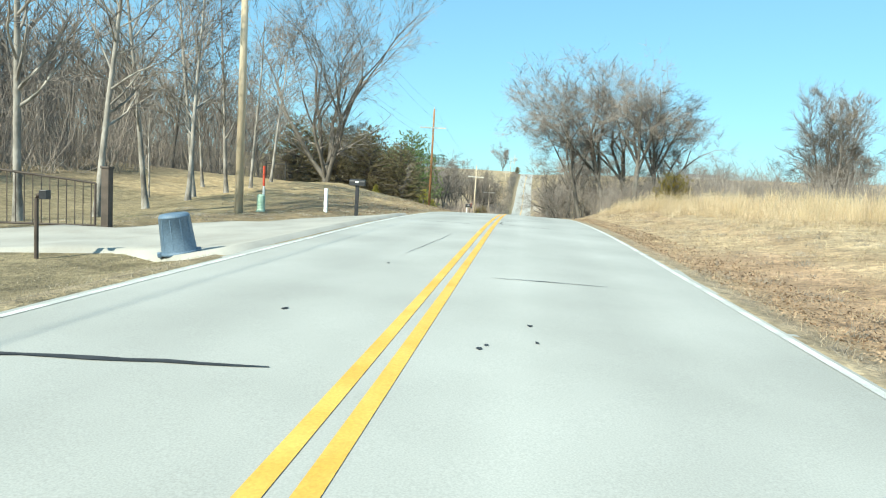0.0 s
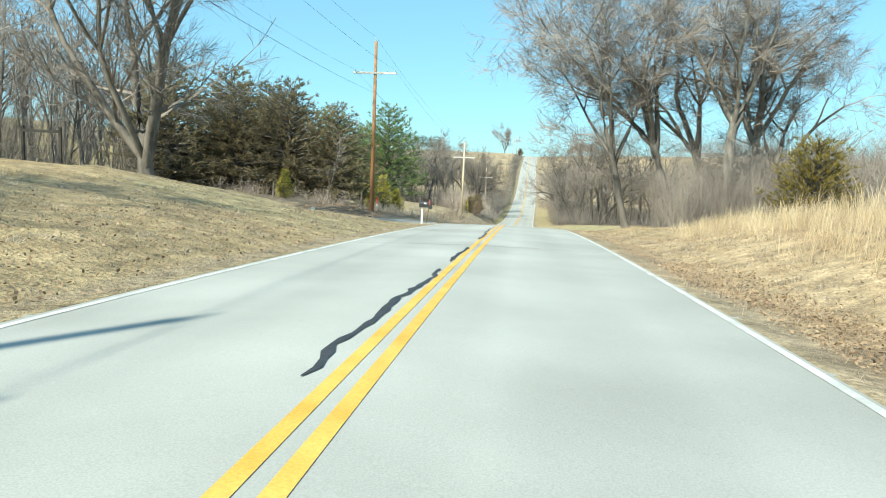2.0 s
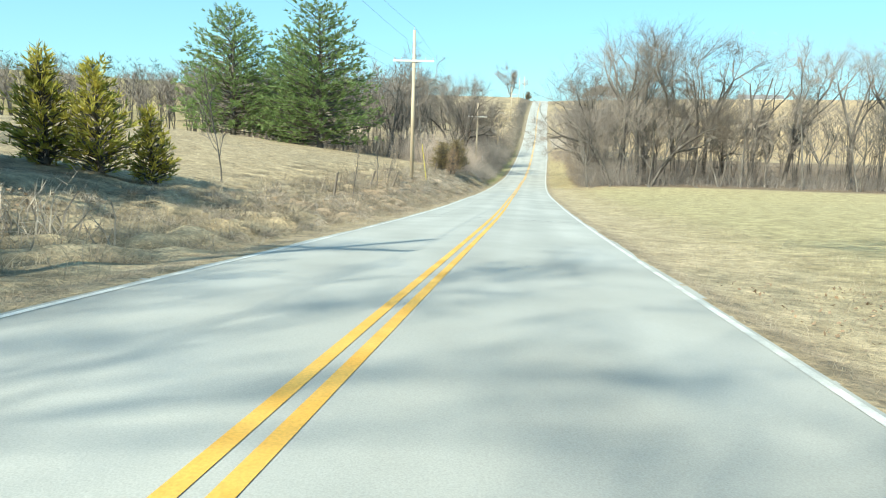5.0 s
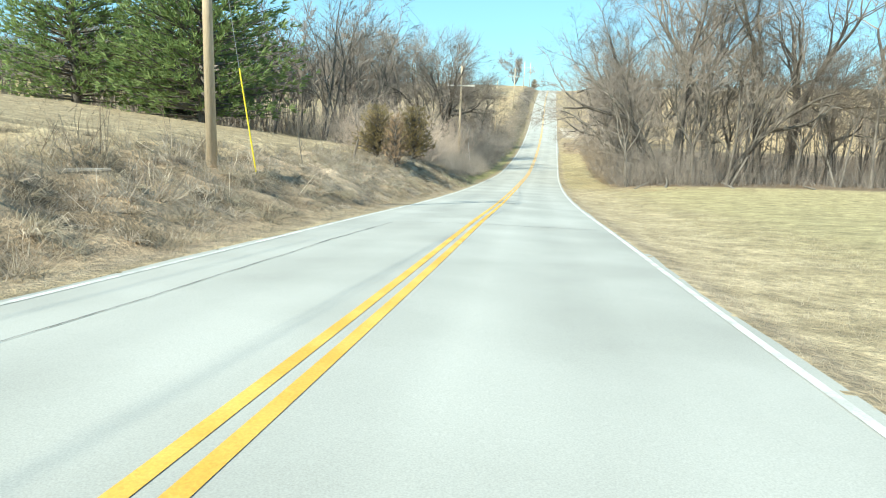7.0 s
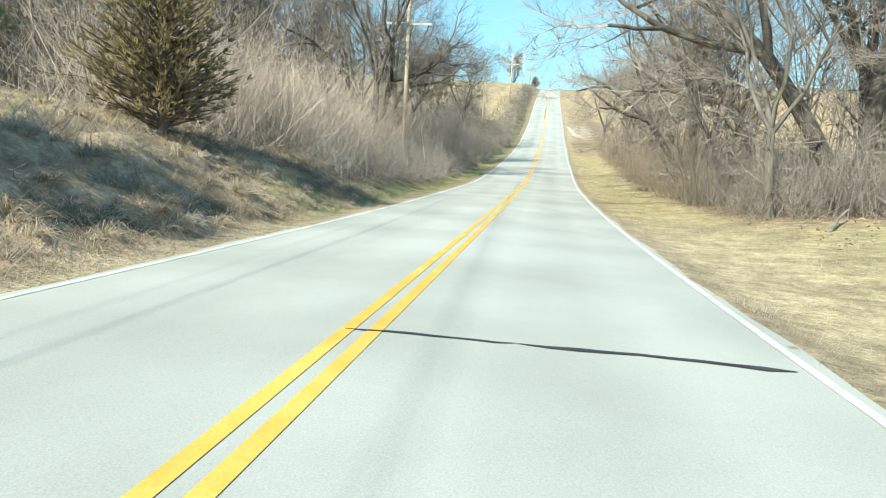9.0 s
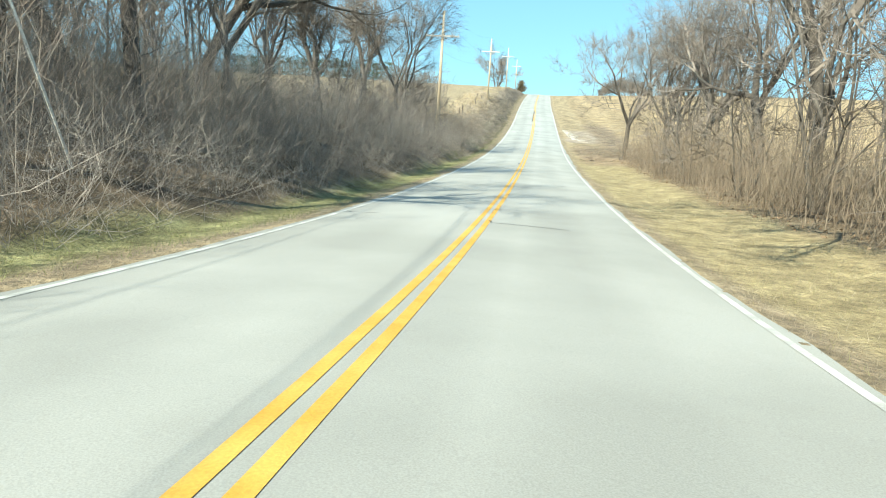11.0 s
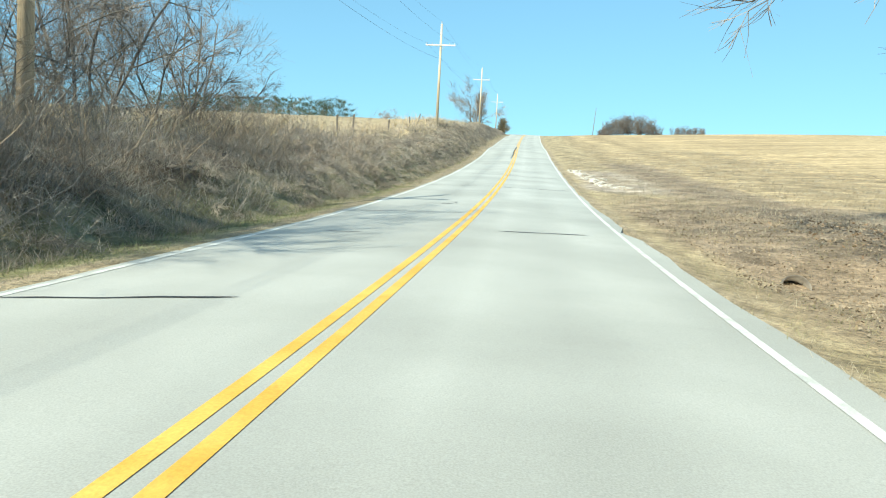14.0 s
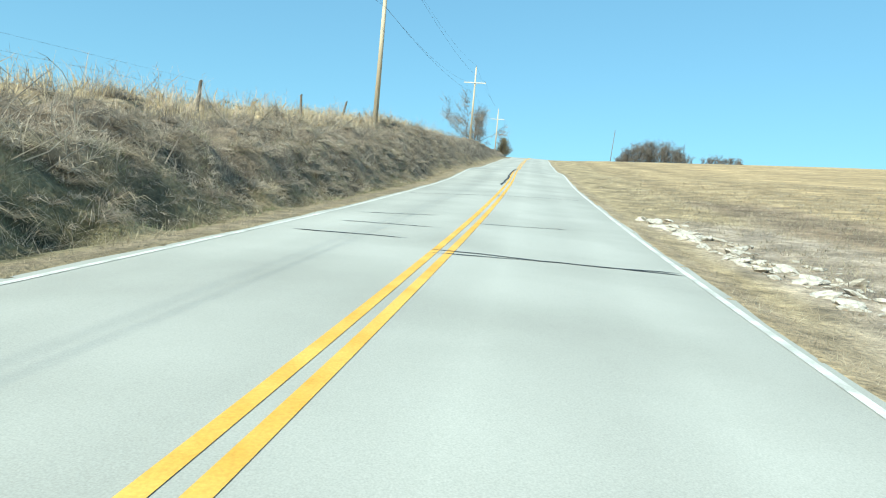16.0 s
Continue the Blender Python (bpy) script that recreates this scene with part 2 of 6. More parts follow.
def ground_z(u, s):
    """Height of the land, u metres to the right of the centre line at station s (arrays)."""
    u, s = np.broadcast_arrays(np.asarray(u, float), np.asarray(s, float))
    shape = u.shape
    u, s = u.ravel(), s.ravel()
    d = np.maximum(np.abs(u) - EDGE, 0)
    h = np.where(u < 0, bank(LEFT, s, d), bank(RIGHT, s, d))
    h = h + lumps(u, s) * np.clip(d - 0.3, 0, 3) / np.where(u < 0, np.where(s < 80, 2.6, 1.5), 5.0)
    rough = np.clip((s - 82) / 8, 0, 1) * np.clip((172 - s) / 8, 0, 1) + 1.25 * np.clip((s - 250) / 8, 0, 1) * np.clip((420 - s) / 30, 0, 1)
    h = h + np.where(s < 200, 1.3, 1.6) * clumps(u, s) * (u < 0) * rough * np.clip((d - 0.45) / 1.0, 0, 1) * np.clip((11 - d) / 3, 0, 1)
    h = h + 0.05 * np.clip(1 - d / 0.5, 0, 1)
    under = (u > -3.34) & (u < 3.5 + shoulder(s))
    z = zr(s) - CROWN * np.minimum(np.abs(u), EDGE) + h
    z = np.where(under, zr(s) - CROWN * np.abs(u) - 0.12, z)
    z = z + np.clip(d - 120, 0, 900) * np.where(u < 0, 0.05, 0.02)
    return z.reshape(shape)


def at(u, s, lift=0.0):
    """A place on the land."""
    return Vector((float(xr(s)) + u, s, float(ground_z(u, s)) + lift))


def mesh_object(name, verts, faces, mat, parent=None, label="", smooth=False):
    me = bpy.data.meshes.new(name)
    me.from_pydata([tuple(v) for v in verts], [], [tuple(f) for f in faces])
    me.materials.append(mat)
    if smooth:
        me.polygons.foreach_set("use_smooth", [True] * len(me.polygons))
    ob = new(name, me)
    if parent:
        ob.parent = parent
    if label:
        ob["label"] = label
    return ob


def part(name, bm, mat, parent=None, label="", smooth=False):
    me = bpy.data.meshes.new(name)
    bm.to_mesh(me)
    bm.free()
    me.materials.append(mat)
    if smooth:
        me.polygons.foreach_set("use_smooth", [True] * len(me.polygons))
    ob = new(name, me)
    if parent:
        ob.parent = parent
    if label:
        ob["label"] = label
    return ob


def thing(name, place, label, category, group="", rz=0.0):
    ob = new(name)
    ob.empty_display_size = 0.2
    ob.matrix_world = Matrix.Translation(place) @ pose(0, 0, 0, 0, 0, rz)
    return tagged(ob, label, category, group)


# ---- ground and road ----
u_half = [0, 2, 3.28, 3.36, 3.42, 3.5, 3.58, 3.64, 3.8, 4.0, 4.25, 4.5, 4.8, 5.1, 5.4, 5.7, 6.0, 6.35, 6.7, 7.1, 7.5, 8.0, 8.6, 9.2, 10, 11, 12, 13.5, 15, 17, 20, 24, 29, 35, 43, 55, 70, 90, 115, 150, 210, 300, 450, 800, 1500]
U = np.array([-v for v in reversed(u_half[1:])] + u_half)
S = np.concatenate([[-900, -500, -300, -200, -140, -100, -80], [-60, -40, -25, -15], np.arange(-10, 330, 0.5), np.arange(330, 432, 1.5), np.arange(434, 560, 8), [580, 640, 720, 850, 1000, 1300, 1800, 2500]])
gu, gs = np.meshgrid(U, S)
gz = ground_z(gu, gs)
verts = np.stack([xr(gs) + gu, gs, gz], -1).reshape(-1, 3)
nu, ns = len(U), len(S)
ii = (np.arange(ns - 1)[:, None] * nu + np.arange(nu - 1)[None]).ravel()
faces = np.stack([ii, ii + 1, ii + nu + 1, ii + nu], 1)
M_GROUND = material("ground", (0.8, 0.785, 0.74), (1.13, 1.12, 1.09), 1.1, 1.0, 0.9, 15, bump_dist=0.06, grit=0.55)
ground = mesh_object("ground", verts.tolist(), faces.tolist(), M_GROUND, smooth=True)
tagged(ground, "uneven dry winter grassland with green patches beside the road", "ground", kind="structure")

# Colour of the land, what grows where and some painted shade: soft-edged patches (side, from s, to s, from d, to d,
# colour)
TAN, PALE, OLIVE, GREEN = (0.37, 0.305, 0.195), (0.46, 0.385, 0.255), (0.25, 0.21, 0.125), (0.4, 0.355, 0.2)
BROWN, DIRT, VERGE = (0.19, 0.145, 0.1), (0.3, 0.25, 0.195), (0.4, 0.34, 0.195)
PATCHES = [
    # s 74 to 86: dark soil and litter, darkened further for tree shade by the drive
    (-1, -60, 66, 0, 26, OLIVE), (-1, 30, 62, 0.4, 4, (0.31, 0.245, 0.13)), (-1, 10, 60, 26, 90, BROWN), (-1, 14, 36, 0.2, 6, (0.235, 0.185, 0.11)), (-1, 36, 64, 0.2, 22, (0.39, 0.305, 0.175)), (-1, 66, 71, 0, 7, TAN), (-1, 76, 100, 9, 40, BROWN), (-1, 50, 70, 0.3, 8, (0.37, 0.32, 0.185)), (-1, 74, 86, 3.5, 24, (0.2, 0.165, 0.125)),
    (-1, 100, 165, 0.4, 5, (0.34, 0.265, 0.18)), (-1, 134, 166, 1.6, 6, (0.41, 0.33, 0.24)), (-1, 102, 175, 7, 70, TAN), (-1, 163, 262, 1.5, 14, BROWN), (-1, 160, 264, 0.3, 1.5, (0.29, 0.285, 0.14)),
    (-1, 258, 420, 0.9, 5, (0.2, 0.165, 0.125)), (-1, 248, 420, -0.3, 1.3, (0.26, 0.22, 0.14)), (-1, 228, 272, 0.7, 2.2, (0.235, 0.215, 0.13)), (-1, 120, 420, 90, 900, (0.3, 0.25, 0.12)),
    (1, -60, 60, 0.3, 4.5, (0.4, 0.285, 0.17)), (1, -60, 58, 1.0, 3.4, (0.46, 0.36, 0.225)), (1, 4, 16, 0.6, 3, (0.4, 0.28, 0.175)), (1, -60, 62, 4.5, 40, (0.5, 0.4, 0.255)), (1, 62, 84, 0.5, 5, (0.47, 0.38, 0.225)),
    (1, 84, 164, 0.3, 3.2, PALE), (1, 84, 165, 3.5, 80, GREEN), (1, 166, 240, 4.2, 70, BROWN), (1, 166, 240, 0.3, 3.8, VERGE),
    # s 250.5 to 253.5: a narrow darker band straight across the field
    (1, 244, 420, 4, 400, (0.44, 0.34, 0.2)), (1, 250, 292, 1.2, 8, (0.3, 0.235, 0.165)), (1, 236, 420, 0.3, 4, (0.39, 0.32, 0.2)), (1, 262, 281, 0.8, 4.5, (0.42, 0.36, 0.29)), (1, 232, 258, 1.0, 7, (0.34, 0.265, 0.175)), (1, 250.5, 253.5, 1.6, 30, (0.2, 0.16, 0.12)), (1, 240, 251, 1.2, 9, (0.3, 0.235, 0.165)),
]
gud, gss = gu.ravel(), gs.ravel()
gd = np.abs(gud) - EDGE
tone = np.tile(np.array(TAN), (len(gud), 1))
ragged = np.sin(gud * 1.7 + gss * 0.9) * 0.4 + np.sin(gss * 0.43 + gud * 0.2) * 0.5
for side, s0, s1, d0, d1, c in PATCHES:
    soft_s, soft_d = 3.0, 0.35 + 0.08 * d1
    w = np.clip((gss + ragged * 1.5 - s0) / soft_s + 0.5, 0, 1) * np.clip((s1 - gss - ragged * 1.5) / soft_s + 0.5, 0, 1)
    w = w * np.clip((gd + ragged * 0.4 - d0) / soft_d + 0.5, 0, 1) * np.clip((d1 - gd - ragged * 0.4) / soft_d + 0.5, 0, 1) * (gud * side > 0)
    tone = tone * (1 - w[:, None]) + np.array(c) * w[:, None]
# Cover tone follows clumps(): random mottling, with shade painted into the banks' hollows
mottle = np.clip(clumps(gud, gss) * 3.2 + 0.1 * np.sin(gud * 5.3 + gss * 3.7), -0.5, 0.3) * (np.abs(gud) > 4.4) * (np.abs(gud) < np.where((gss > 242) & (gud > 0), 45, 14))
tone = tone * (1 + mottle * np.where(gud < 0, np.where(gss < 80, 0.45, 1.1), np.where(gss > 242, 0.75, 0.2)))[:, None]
stripes = ((gud > 8) & (gss > 240)) * np.sin(gud * 1.05 + 0.004 * gss + 0.6 * np.sin(gss * 0.11)) * 0.16
tone = tone * (1 + stripes[:, None])
edge_dirt = np.clip(1 - np.abs(gd - 0.15) / 0.35, 0, 1)[:, None] * 0.55
tone = tone * (1 - edge_dirt) + np.array(DIRT) * edge_dirt
tone = tone * np.array([1.04, 1.0, 1.0])
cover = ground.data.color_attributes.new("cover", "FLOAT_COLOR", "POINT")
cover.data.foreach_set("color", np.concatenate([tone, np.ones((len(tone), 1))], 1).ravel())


def tint_by_cover(m):
    """Multiplies the noise colours by the mesh's painted cover colour."""
    nt = m.node_tree
    att = nt.nodes.new("ShaderNodeAttribute")
    att.attribute_name = "cover"
    mul = nt.nodes.new("ShaderNodeVectorMath")
    mul.operation = "MULTIPLY"
    b = nt.nodes["Principled BSDF"]
    src = b.inputs["Base Color"].links[0].from_socket
    nt.links.new(src, mul.inputs[0])
    nt.links.new(att.outputs["Color"], mul.inputs[1])
    nt.links.new(mul.outputs[0], b.inputs["Base Color"])




def mottle_ground(m, scale, low, high):
    """Clods and dead patches a hand wide: multiplies the colour and adds relief."""
    nt = m.node_tree
    n, l = nt.nodes, nt.links
    b = n["Principled BSDF"]
    co = n.new("ShaderNodeTexCoord")
    tx = n.new("ShaderNodeTexNoise")
    tx.inputs["Scale"].default_value, tx.inputs["Detail"].default_value, tx.inputs["Roughness"].default_value = scale, 8, 0.72
    l.new(co.outputs["Object"], tx.inputs["Vector"])
    mr = n.new("ShaderNodeMapRange")
    mr.inputs["From Min"].default_value, mr.inputs["From Max"].default_value = 0.36, 0.62
    mr.inputs["To Min"].default_value, mr.inputs["To Max"].default_value = low, high
    l.new(tx.outputs["Fac"], mr.inputs[0])
    mul = n.new("ShaderNodeVectorMath")
    mul.operation = "MULTIPLY"
    l.new(b.inputs["Base Color"].links[0].from_socket, mul.inputs[0])
    l.new(mr.outputs[0], mul.inputs[1])
    l.new(mul.outputs[0], b.inputs["Base Color"])
    bp = n.new("ShaderNodeBump")
    bp.inputs["Strength"].default_value, bp.inputs["Distance"].default_value = 0.8, 0.08
    l.new(tx.outputs["Fac"], bp.inputs["Height"])
    l.new(b.inputs["Normal"].links[0].from_socket, bp.inputs["Normal"])
    l.new(bp.outputs[0], b.inputs["Normal"])


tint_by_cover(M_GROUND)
mottle_ground(M_GROUND, 3.2, 0.62, 1.22)


def ribbon(name, lo, hi, s0, s1, mat, lift, parent, step=1.25, wob=0.0):
    """A strip laid on the pavement between offsets lo and hi."""
    ss = np.arange(s0, s1 + 0.01, step)
    v, f = [], []
    for k, s in enumerate(ss):
        w = wob * math.sin(s * 0.8) if wob else 0
        for u in (lo + w, hi + w):
            v.append((float(xr(s)) + u, s, float(zr(s)) - CROWN * abs(u) + lift))
        if k:
            f.append((2 * k - 2, 2 * k - 1, 2 * k + 1, 2 * k))
    return mesh_object(name, v, f, mat, parent)


M_ROAD = material("asphalt_worn", (0.33, 0.33, 0.303), (0.405, 0.405, 0.375), 0.35, 0.9, 0.25, 90, bump_dist=0.004)
M_YELLOW = material("yellow_line", (0.64, 0.345, 0.06), (0.74, 0.44, 0.1), 2.0, 0.75, 0.15, 50)
M_EDGE = material("white_line", (0.46, 0.46, 0.43), (0.68, 0.68, 0.64), 3.0, 0.75, 0.15, 50)
M_SEAL = material("crack_sealant", (0.03, 0.03, 0.032), (0.05, 0.05, 0.052), 3.0, 0.6, 0.2, 40)
v, f = [], []
across = [-3.42, -3.4] + [-3.3 + 0.3 * k for k in range(23)] + [3.49, 3.55, 3.57]
drop = [-0.1] + [0] * (len(across) - 2) + [-0.1]
ss = np.concatenate([[-300, -150, -80], np.arange(-60, 430, 1.25), np.arange(430, 700, 6)])
for k, s in enumerate(ss):
    for u, dz in zip(across, drop):
        if u < -3.35 or u > 3.5:      # crumbling edge
            u += 0.035 * math.sin(s * 0.9 + u) + 0.025 * math.sin(s * 2.3)
            if u > 3.51:
                u += float(shoulder(s))
        v.append((float(xr(s)) + u, s, float(zr(s)) - CROWN * abs(u) + dz))
    if k:
        a = (k - 1) * len(across)
        for q in range(len(across) - 1):
            f.append((a + q, a + q + 1, a + q + 1 + len(across), a + q + len(across)))
road = mesh_object("road", v, f, M_ROAD, smooth=False)
ru, rs = np.tile(across, len(ss)), np.repeat(ss, len(across))
wheel = sum(np.exp(-((ru - c) / 0.32) ** 2) for c in (-2.45, -0.85, 0.95, 2.55))
centre = sum(np.exp(-((ru - c) / 0.4) ** 2) for c in (-1.65, 1.75))
blotch = np.sin(rs * 0.21 + ru) * np.sin(rs * 0.057 + 2 * ru) * 0.03 + np.sin(rs * 0.9 + 3 * ru) * 0.012 + np.sin(rs * 0.047 + 1.3 * ru) * 0.022 + np.sin(ru * 9.0 + 0.4 * np.sin(rs * 0.3)) * 0.012
rtone = (1 + 0.07 * wheel - 0.03 * centre + blotch)[:, None] * np.array([1.0, 1.0, 1.0])
rcov = road.data.color_attributes.new("cover", "FLOAT_COLOR", "POINT")
rcov.data.foreach_set("color", np.concatenate([rtone, np.ones((len(rtone), 1))], 1).ravel())
tint_by_cover(M_ROAD)
tagged(road, "pale worn two-lane asphalt country road over hills", "road", kind="structure")
ribbon("center_line", -0.163, -0.051, -60, 560, M_YELLOW, 0.005, road)
ribbon("center_line", 0.051, 0.163, -60, 560, M_YELLOW, 0.005, road)
ribbon("edge_line", -LANE_L - 0.045, -LANE_L + 0.045, -60, 560, M_EDGE, 0.005, road)
ribbon("edge_line", LANE_R - 0.045, LANE_R + 0.045, -60, 560, M_EDGE, 0.005, road)

# ---- plants ----


def tubes(paths, sides):
    """Tapered tubes along paths; a path is a list of (point, radius)."""
    V, F = [], []
    ang = [2 * math.pi * k / sides for k in range(sides)]
    for path in paths:
        base = len(V)
        for i, (p, r) in enumerate(path):
            q = path[min(i + 1, len(path) - 1)][0] - path[max(i - 1, 0)][0]
            q = q.normalized() if q.length > 1e-6 else Vector((0, 0, 1))
            a = q.orthogonal().normalized() if abs(q.z) < 0.95 else Vector((1, 0, 0)).cross(q).normalized()
            b = q.cross(a)
            for t in ang:
                V.append(p + (a * math.cos(t) + b * math.sin(t)) * r)
            if i:
                o = base + (i - 1) * sides
                for k in range(sides if sides > 2 else 1):
                    k2 = (k + 1) % sides
                    F.append((o + k, o + k2, o + sides + k2, o + sides + k))
    return V, F


def wander(rng, start, way, length, r0, r1, n, bend, up):
    """A crooked branch."""
    pts = [(start.copy(), r0)]
    p, d = start.copy(), way.normalized()
    for i in range(n):
        d = (d + Vector((rng.uniform(-1, 1), rng.uniform(-1, 1), rng.uniform(-1, 1))) * bend + Vector((0, 0, up))).normalized()
        p = p + d * (length / n)
        pts.append((p.copy(), r0 + (r1 - r0) * (i + 1) / n))
    return pts


def side_way(rng, along, spread):
    a = along.orthogonal().normalized()
    b = along.cross(a)
    t = rng.uniform(0, 2 * math.pi)
    return (along * math.cos(spread) + (a * math.cos(t) + b * math.sin(t)) * math.sin(spread)).normalized()


def bare_tree(seed, label, height=12.0, trunk=0.22, fork=0.3, n=(9, 5, 4, 2), reach=0.4, spread=0.7, stems=1, up=0.1, bark=None, splay=0.28, twig=0.7, top_bias=0.45, fine=0.009, bend=0.075, lean0=None):
    """A leafless tree in metres at the origin; thing > trunk, limb..., crown. n: limbs, branches on each, and so on down to twigs."""
    rng = random.Random(seed)
    top = new("bare_tree")
    tagged(top, label, "tree")
    bark = bark or M_BARK
    trunks, limb_paths, mids, smalls, fines = [], [], [], [], []

    def pick(path, f):
        x = f * (len(path) - 1)
        i = min(int(x), len(path) - 2)
        return path[i][0].lerp(path[i + 1][0], x - i), (path[i + 1][0] - path[i][0]).normalized(), path[i][1] * (1 - (x - i)) + path[i + 1][1] * (x - i)

    for k in range(stems):
        if stems == 1:
            lean = Vector((rng.uniform(-1, 1), rng.uniform(-1, 1), 0)) * 0.06
        else:
            a = 2 * math.pi * (k + rng.random() * 0.7) / stems if lean0 is None else radians(lean0) + 2 * math.pi * (k + rng.random() * 0.2) / stems
            lean = Vector((math.cos(a), math.sin(a), 0)) * splay * rng.uniform(0.6, 1.2)
        t = wander(rng, Vector((lean.x * 0.8, lean.y * 0.8, -0.2)), Vector((lean.x, lean.y, 1)), height * rng.uniform(0.82, 0.95), trunk * rng.uniform(0.8, 1.05), 0.025, 11, bend, 0.05)
        t[0] = (t[0][0], trunk * 1.5)
        trunks.append(t)
        for j in range(n[0]):
            f = fork + (0.97 - fork) * (j + rng.random()) / n[0]
            p, d, r = pick(t, f)
            ln = height * reach * (1 - f * top_bias) * rng.uniform(0.7, 1.15)
            b = wander(rng, p, side_way(rng, d, spread * rng.uniform(0.7, 1.25)), ln, min(r * 0.6, 0.02 + 0.018 * ln), 0.016, 7, 0.17, up)
            limb_paths.append(b)
            for m in range(n[1]):
                p, d, r = pick(b, rng.uniform(0.3, 1))
                l2 = ln * rng.uniform(0.28, 0.55)
                c = wander(rng, p, side_way(rng, d, rng.uniform(0.35, 0.9)), l2, max(r * 0.55, 0.014), 0.009, 4, 0.18, up * 0.7)
                mids.append(c)
                for q in range(n[2]):
                    p, d, r = pick(c, rng.uniform(0.15, 1))
                    l3 = max(l2 * rng.uniform(0.3, 0.55), twig * 0.8)
                    e = wander(rng, p, side_way(rng, d, rng.uniform(0.3, 0.85)), l3, fine * 1.1, fine * 0.6, 3, 0.18, up * 0.6)
                    smalls.append(e)
                    for w in range(n[3]):
                        p, d, r = pick(e, rng.uniform(0.2, 1))
                        fines.append(wander(rng, p, side_way(rng, d, rng.uniform(0.3, 0.8)), twig * rng.uniform(0.5, 1.2), fine * 0.7, fine * 0.4, 1, 0.2, 0.05))
    for t in trunks:
        mesh_object("trunk", *tubes([t], 8), bark, top, smooth=True)
    for b in limb_paths:
        mesh_object("limb", *tubes([b], 4), bark, top, smooth=True)
    V, F = tubes([[(p, r * 1.15) for p, r in m] for m in mids], 2)
    for group in (smalls, fines):
        V2, F2 = tubes(group, 2)
        o = len(V)
        V, F = V + V2, F + [tuple(a + o for a in g) for g in F2]
    mesh_object("crown", V, F, M_TWIG, top, "fine bare twigs")
    return top


def grown_tree(seed, label, height=16.0, trunk=0.28, fork=0.25, levels=6, lean=(0.0, 0.0), first=3, wide=34, ratio=0.76, shoots=2, twig=0.8, fine=0.011, bark=None, bend=0.15, up=0.05, straggle=0, tips=5, crook=1):
    """A leafless tree whose limbs fork again and again into a rounded crown; thing > trunk, limb..., crown. straggle: small dead side shoots low on the trunk."""
    rng = random.Random(seed)
    top = new("bare_tree")
    tagged(top, label, "tree")
    bark = bark or M_BARK_DARK
    limbs, fines = [], []
    step = height * (1 - fork) * (1 - ratio) / (1 - ratio ** levels) * 1.12

    def spot_on(path, f):
        x = f * (len(path) - 1)
        i = min(int(x), len(path) - 2)
        return path[i][0].lerp(path[i + 1][0], x - i), (path[i + 1][0] - path[i][0]).normalized(), path[i][1] * (1 - (x - i)) + path[i + 1][1] * (x - i)

    def branch(p, d, r, ln, level):
        end = max(r * 0.66, fine)
        path = wander(rng, p, d, ln, r, end, 4 if level < 3 else 3 if level < 5 else 2, bend, up)
        if level <= 2:
            limbs.append(path)
        else:
            fines.append(path)
        if level >= 3:
            for k in range(tips if level >= levels else 3):
                q, dq, rq = spot_on(path, rng.uniform(0.0, 1))
                fines.append(wander(rng, q, side_way(rng, dq, rng.uniform(0.3, 1.0)), twig * rng.uniform(0.4, 1.4), fine * 0.8, fine * 0.35, crook, 0.22, 0.04))
        if level >= levels:
            return
        q, dq, rq = path[-1][0], (path[-1][0] - path[-2][0]).normalized(), end
        n = 2 if rng.random() < 0.6 else 3
        for k in range(n):
            a = radians(wide) * (rng.uniform(0.25, 0.6) if k == 0 else rng.uniform(0.7, 1.3))
            branch(q, side_way(rng, dq, a), rq * (0.92 if k == 0 else 0.7), ln * ratio * rng.uniform(0.8, 1.12) * (1 if k == 0 else 0.88), level + 1)
        for k in range(shoots):
            q, dq, rq = spot_on(path, rng.uniform(0.3, 0.92))
            branch(q, side_way(rng, dq, radians(rng.uniform(38, 72))), min(rq * 0.45, 0.012 + 0.016 * ln), ln * ratio * rng.uniform(0.4, 0.75), min(level + 2, levels))

    t = wander(rng, Vector((0, 0, -0.25)), Vector((lean[0], lean[1], 1)), height * fork + 0.25, trunk, trunk * 0.78, 6, bend * 0.45, 0.0)
    t[0] = (t[0][0], trunk * 1.45)
    d = (t[-1][0] - t[-2][0]).normalized()
    mesh_object("trunk", *tubes([t], 9), bark, top, smooth=True)
    for k in range(first):
        a = 2 * math.pi * (k + rng.random() * 0.6) / first
        o = d.orthogonal().normalized()
        w = o * math.cos(a) + d.cross(o) * math.sin(a)
        tilt = radians(wide) * rng.uniform(0.45, 1.1)
        branch(t[-1][0] - d * rng.uniform(0, 0.25) * k, (d * math.cos(tilt) + w * math.sin(tilt)).normalized(), trunk * (0.74 if k == 0 else rng.uniform(0.48, 0.66)), step * rng.uniform(0.9, 1.1), 1)
    for k in range(straggle):
        q, dq, rq = spot_on(t, rng.uniform(0.25, 0.95))
        branch(q, side_way(rng, dq, radians(rng.uniform(50, 90))), 0.03, rng.uniform(0.8, 2.0), levels - 1)
    for b in limbs:
        mesh_object("limb", *tubes([b], 5), bark, top, smooth=True)
    mesh_object("crown", *tubes(fines, 2), M_TWIG, top, "fine bare twigs")
    return top


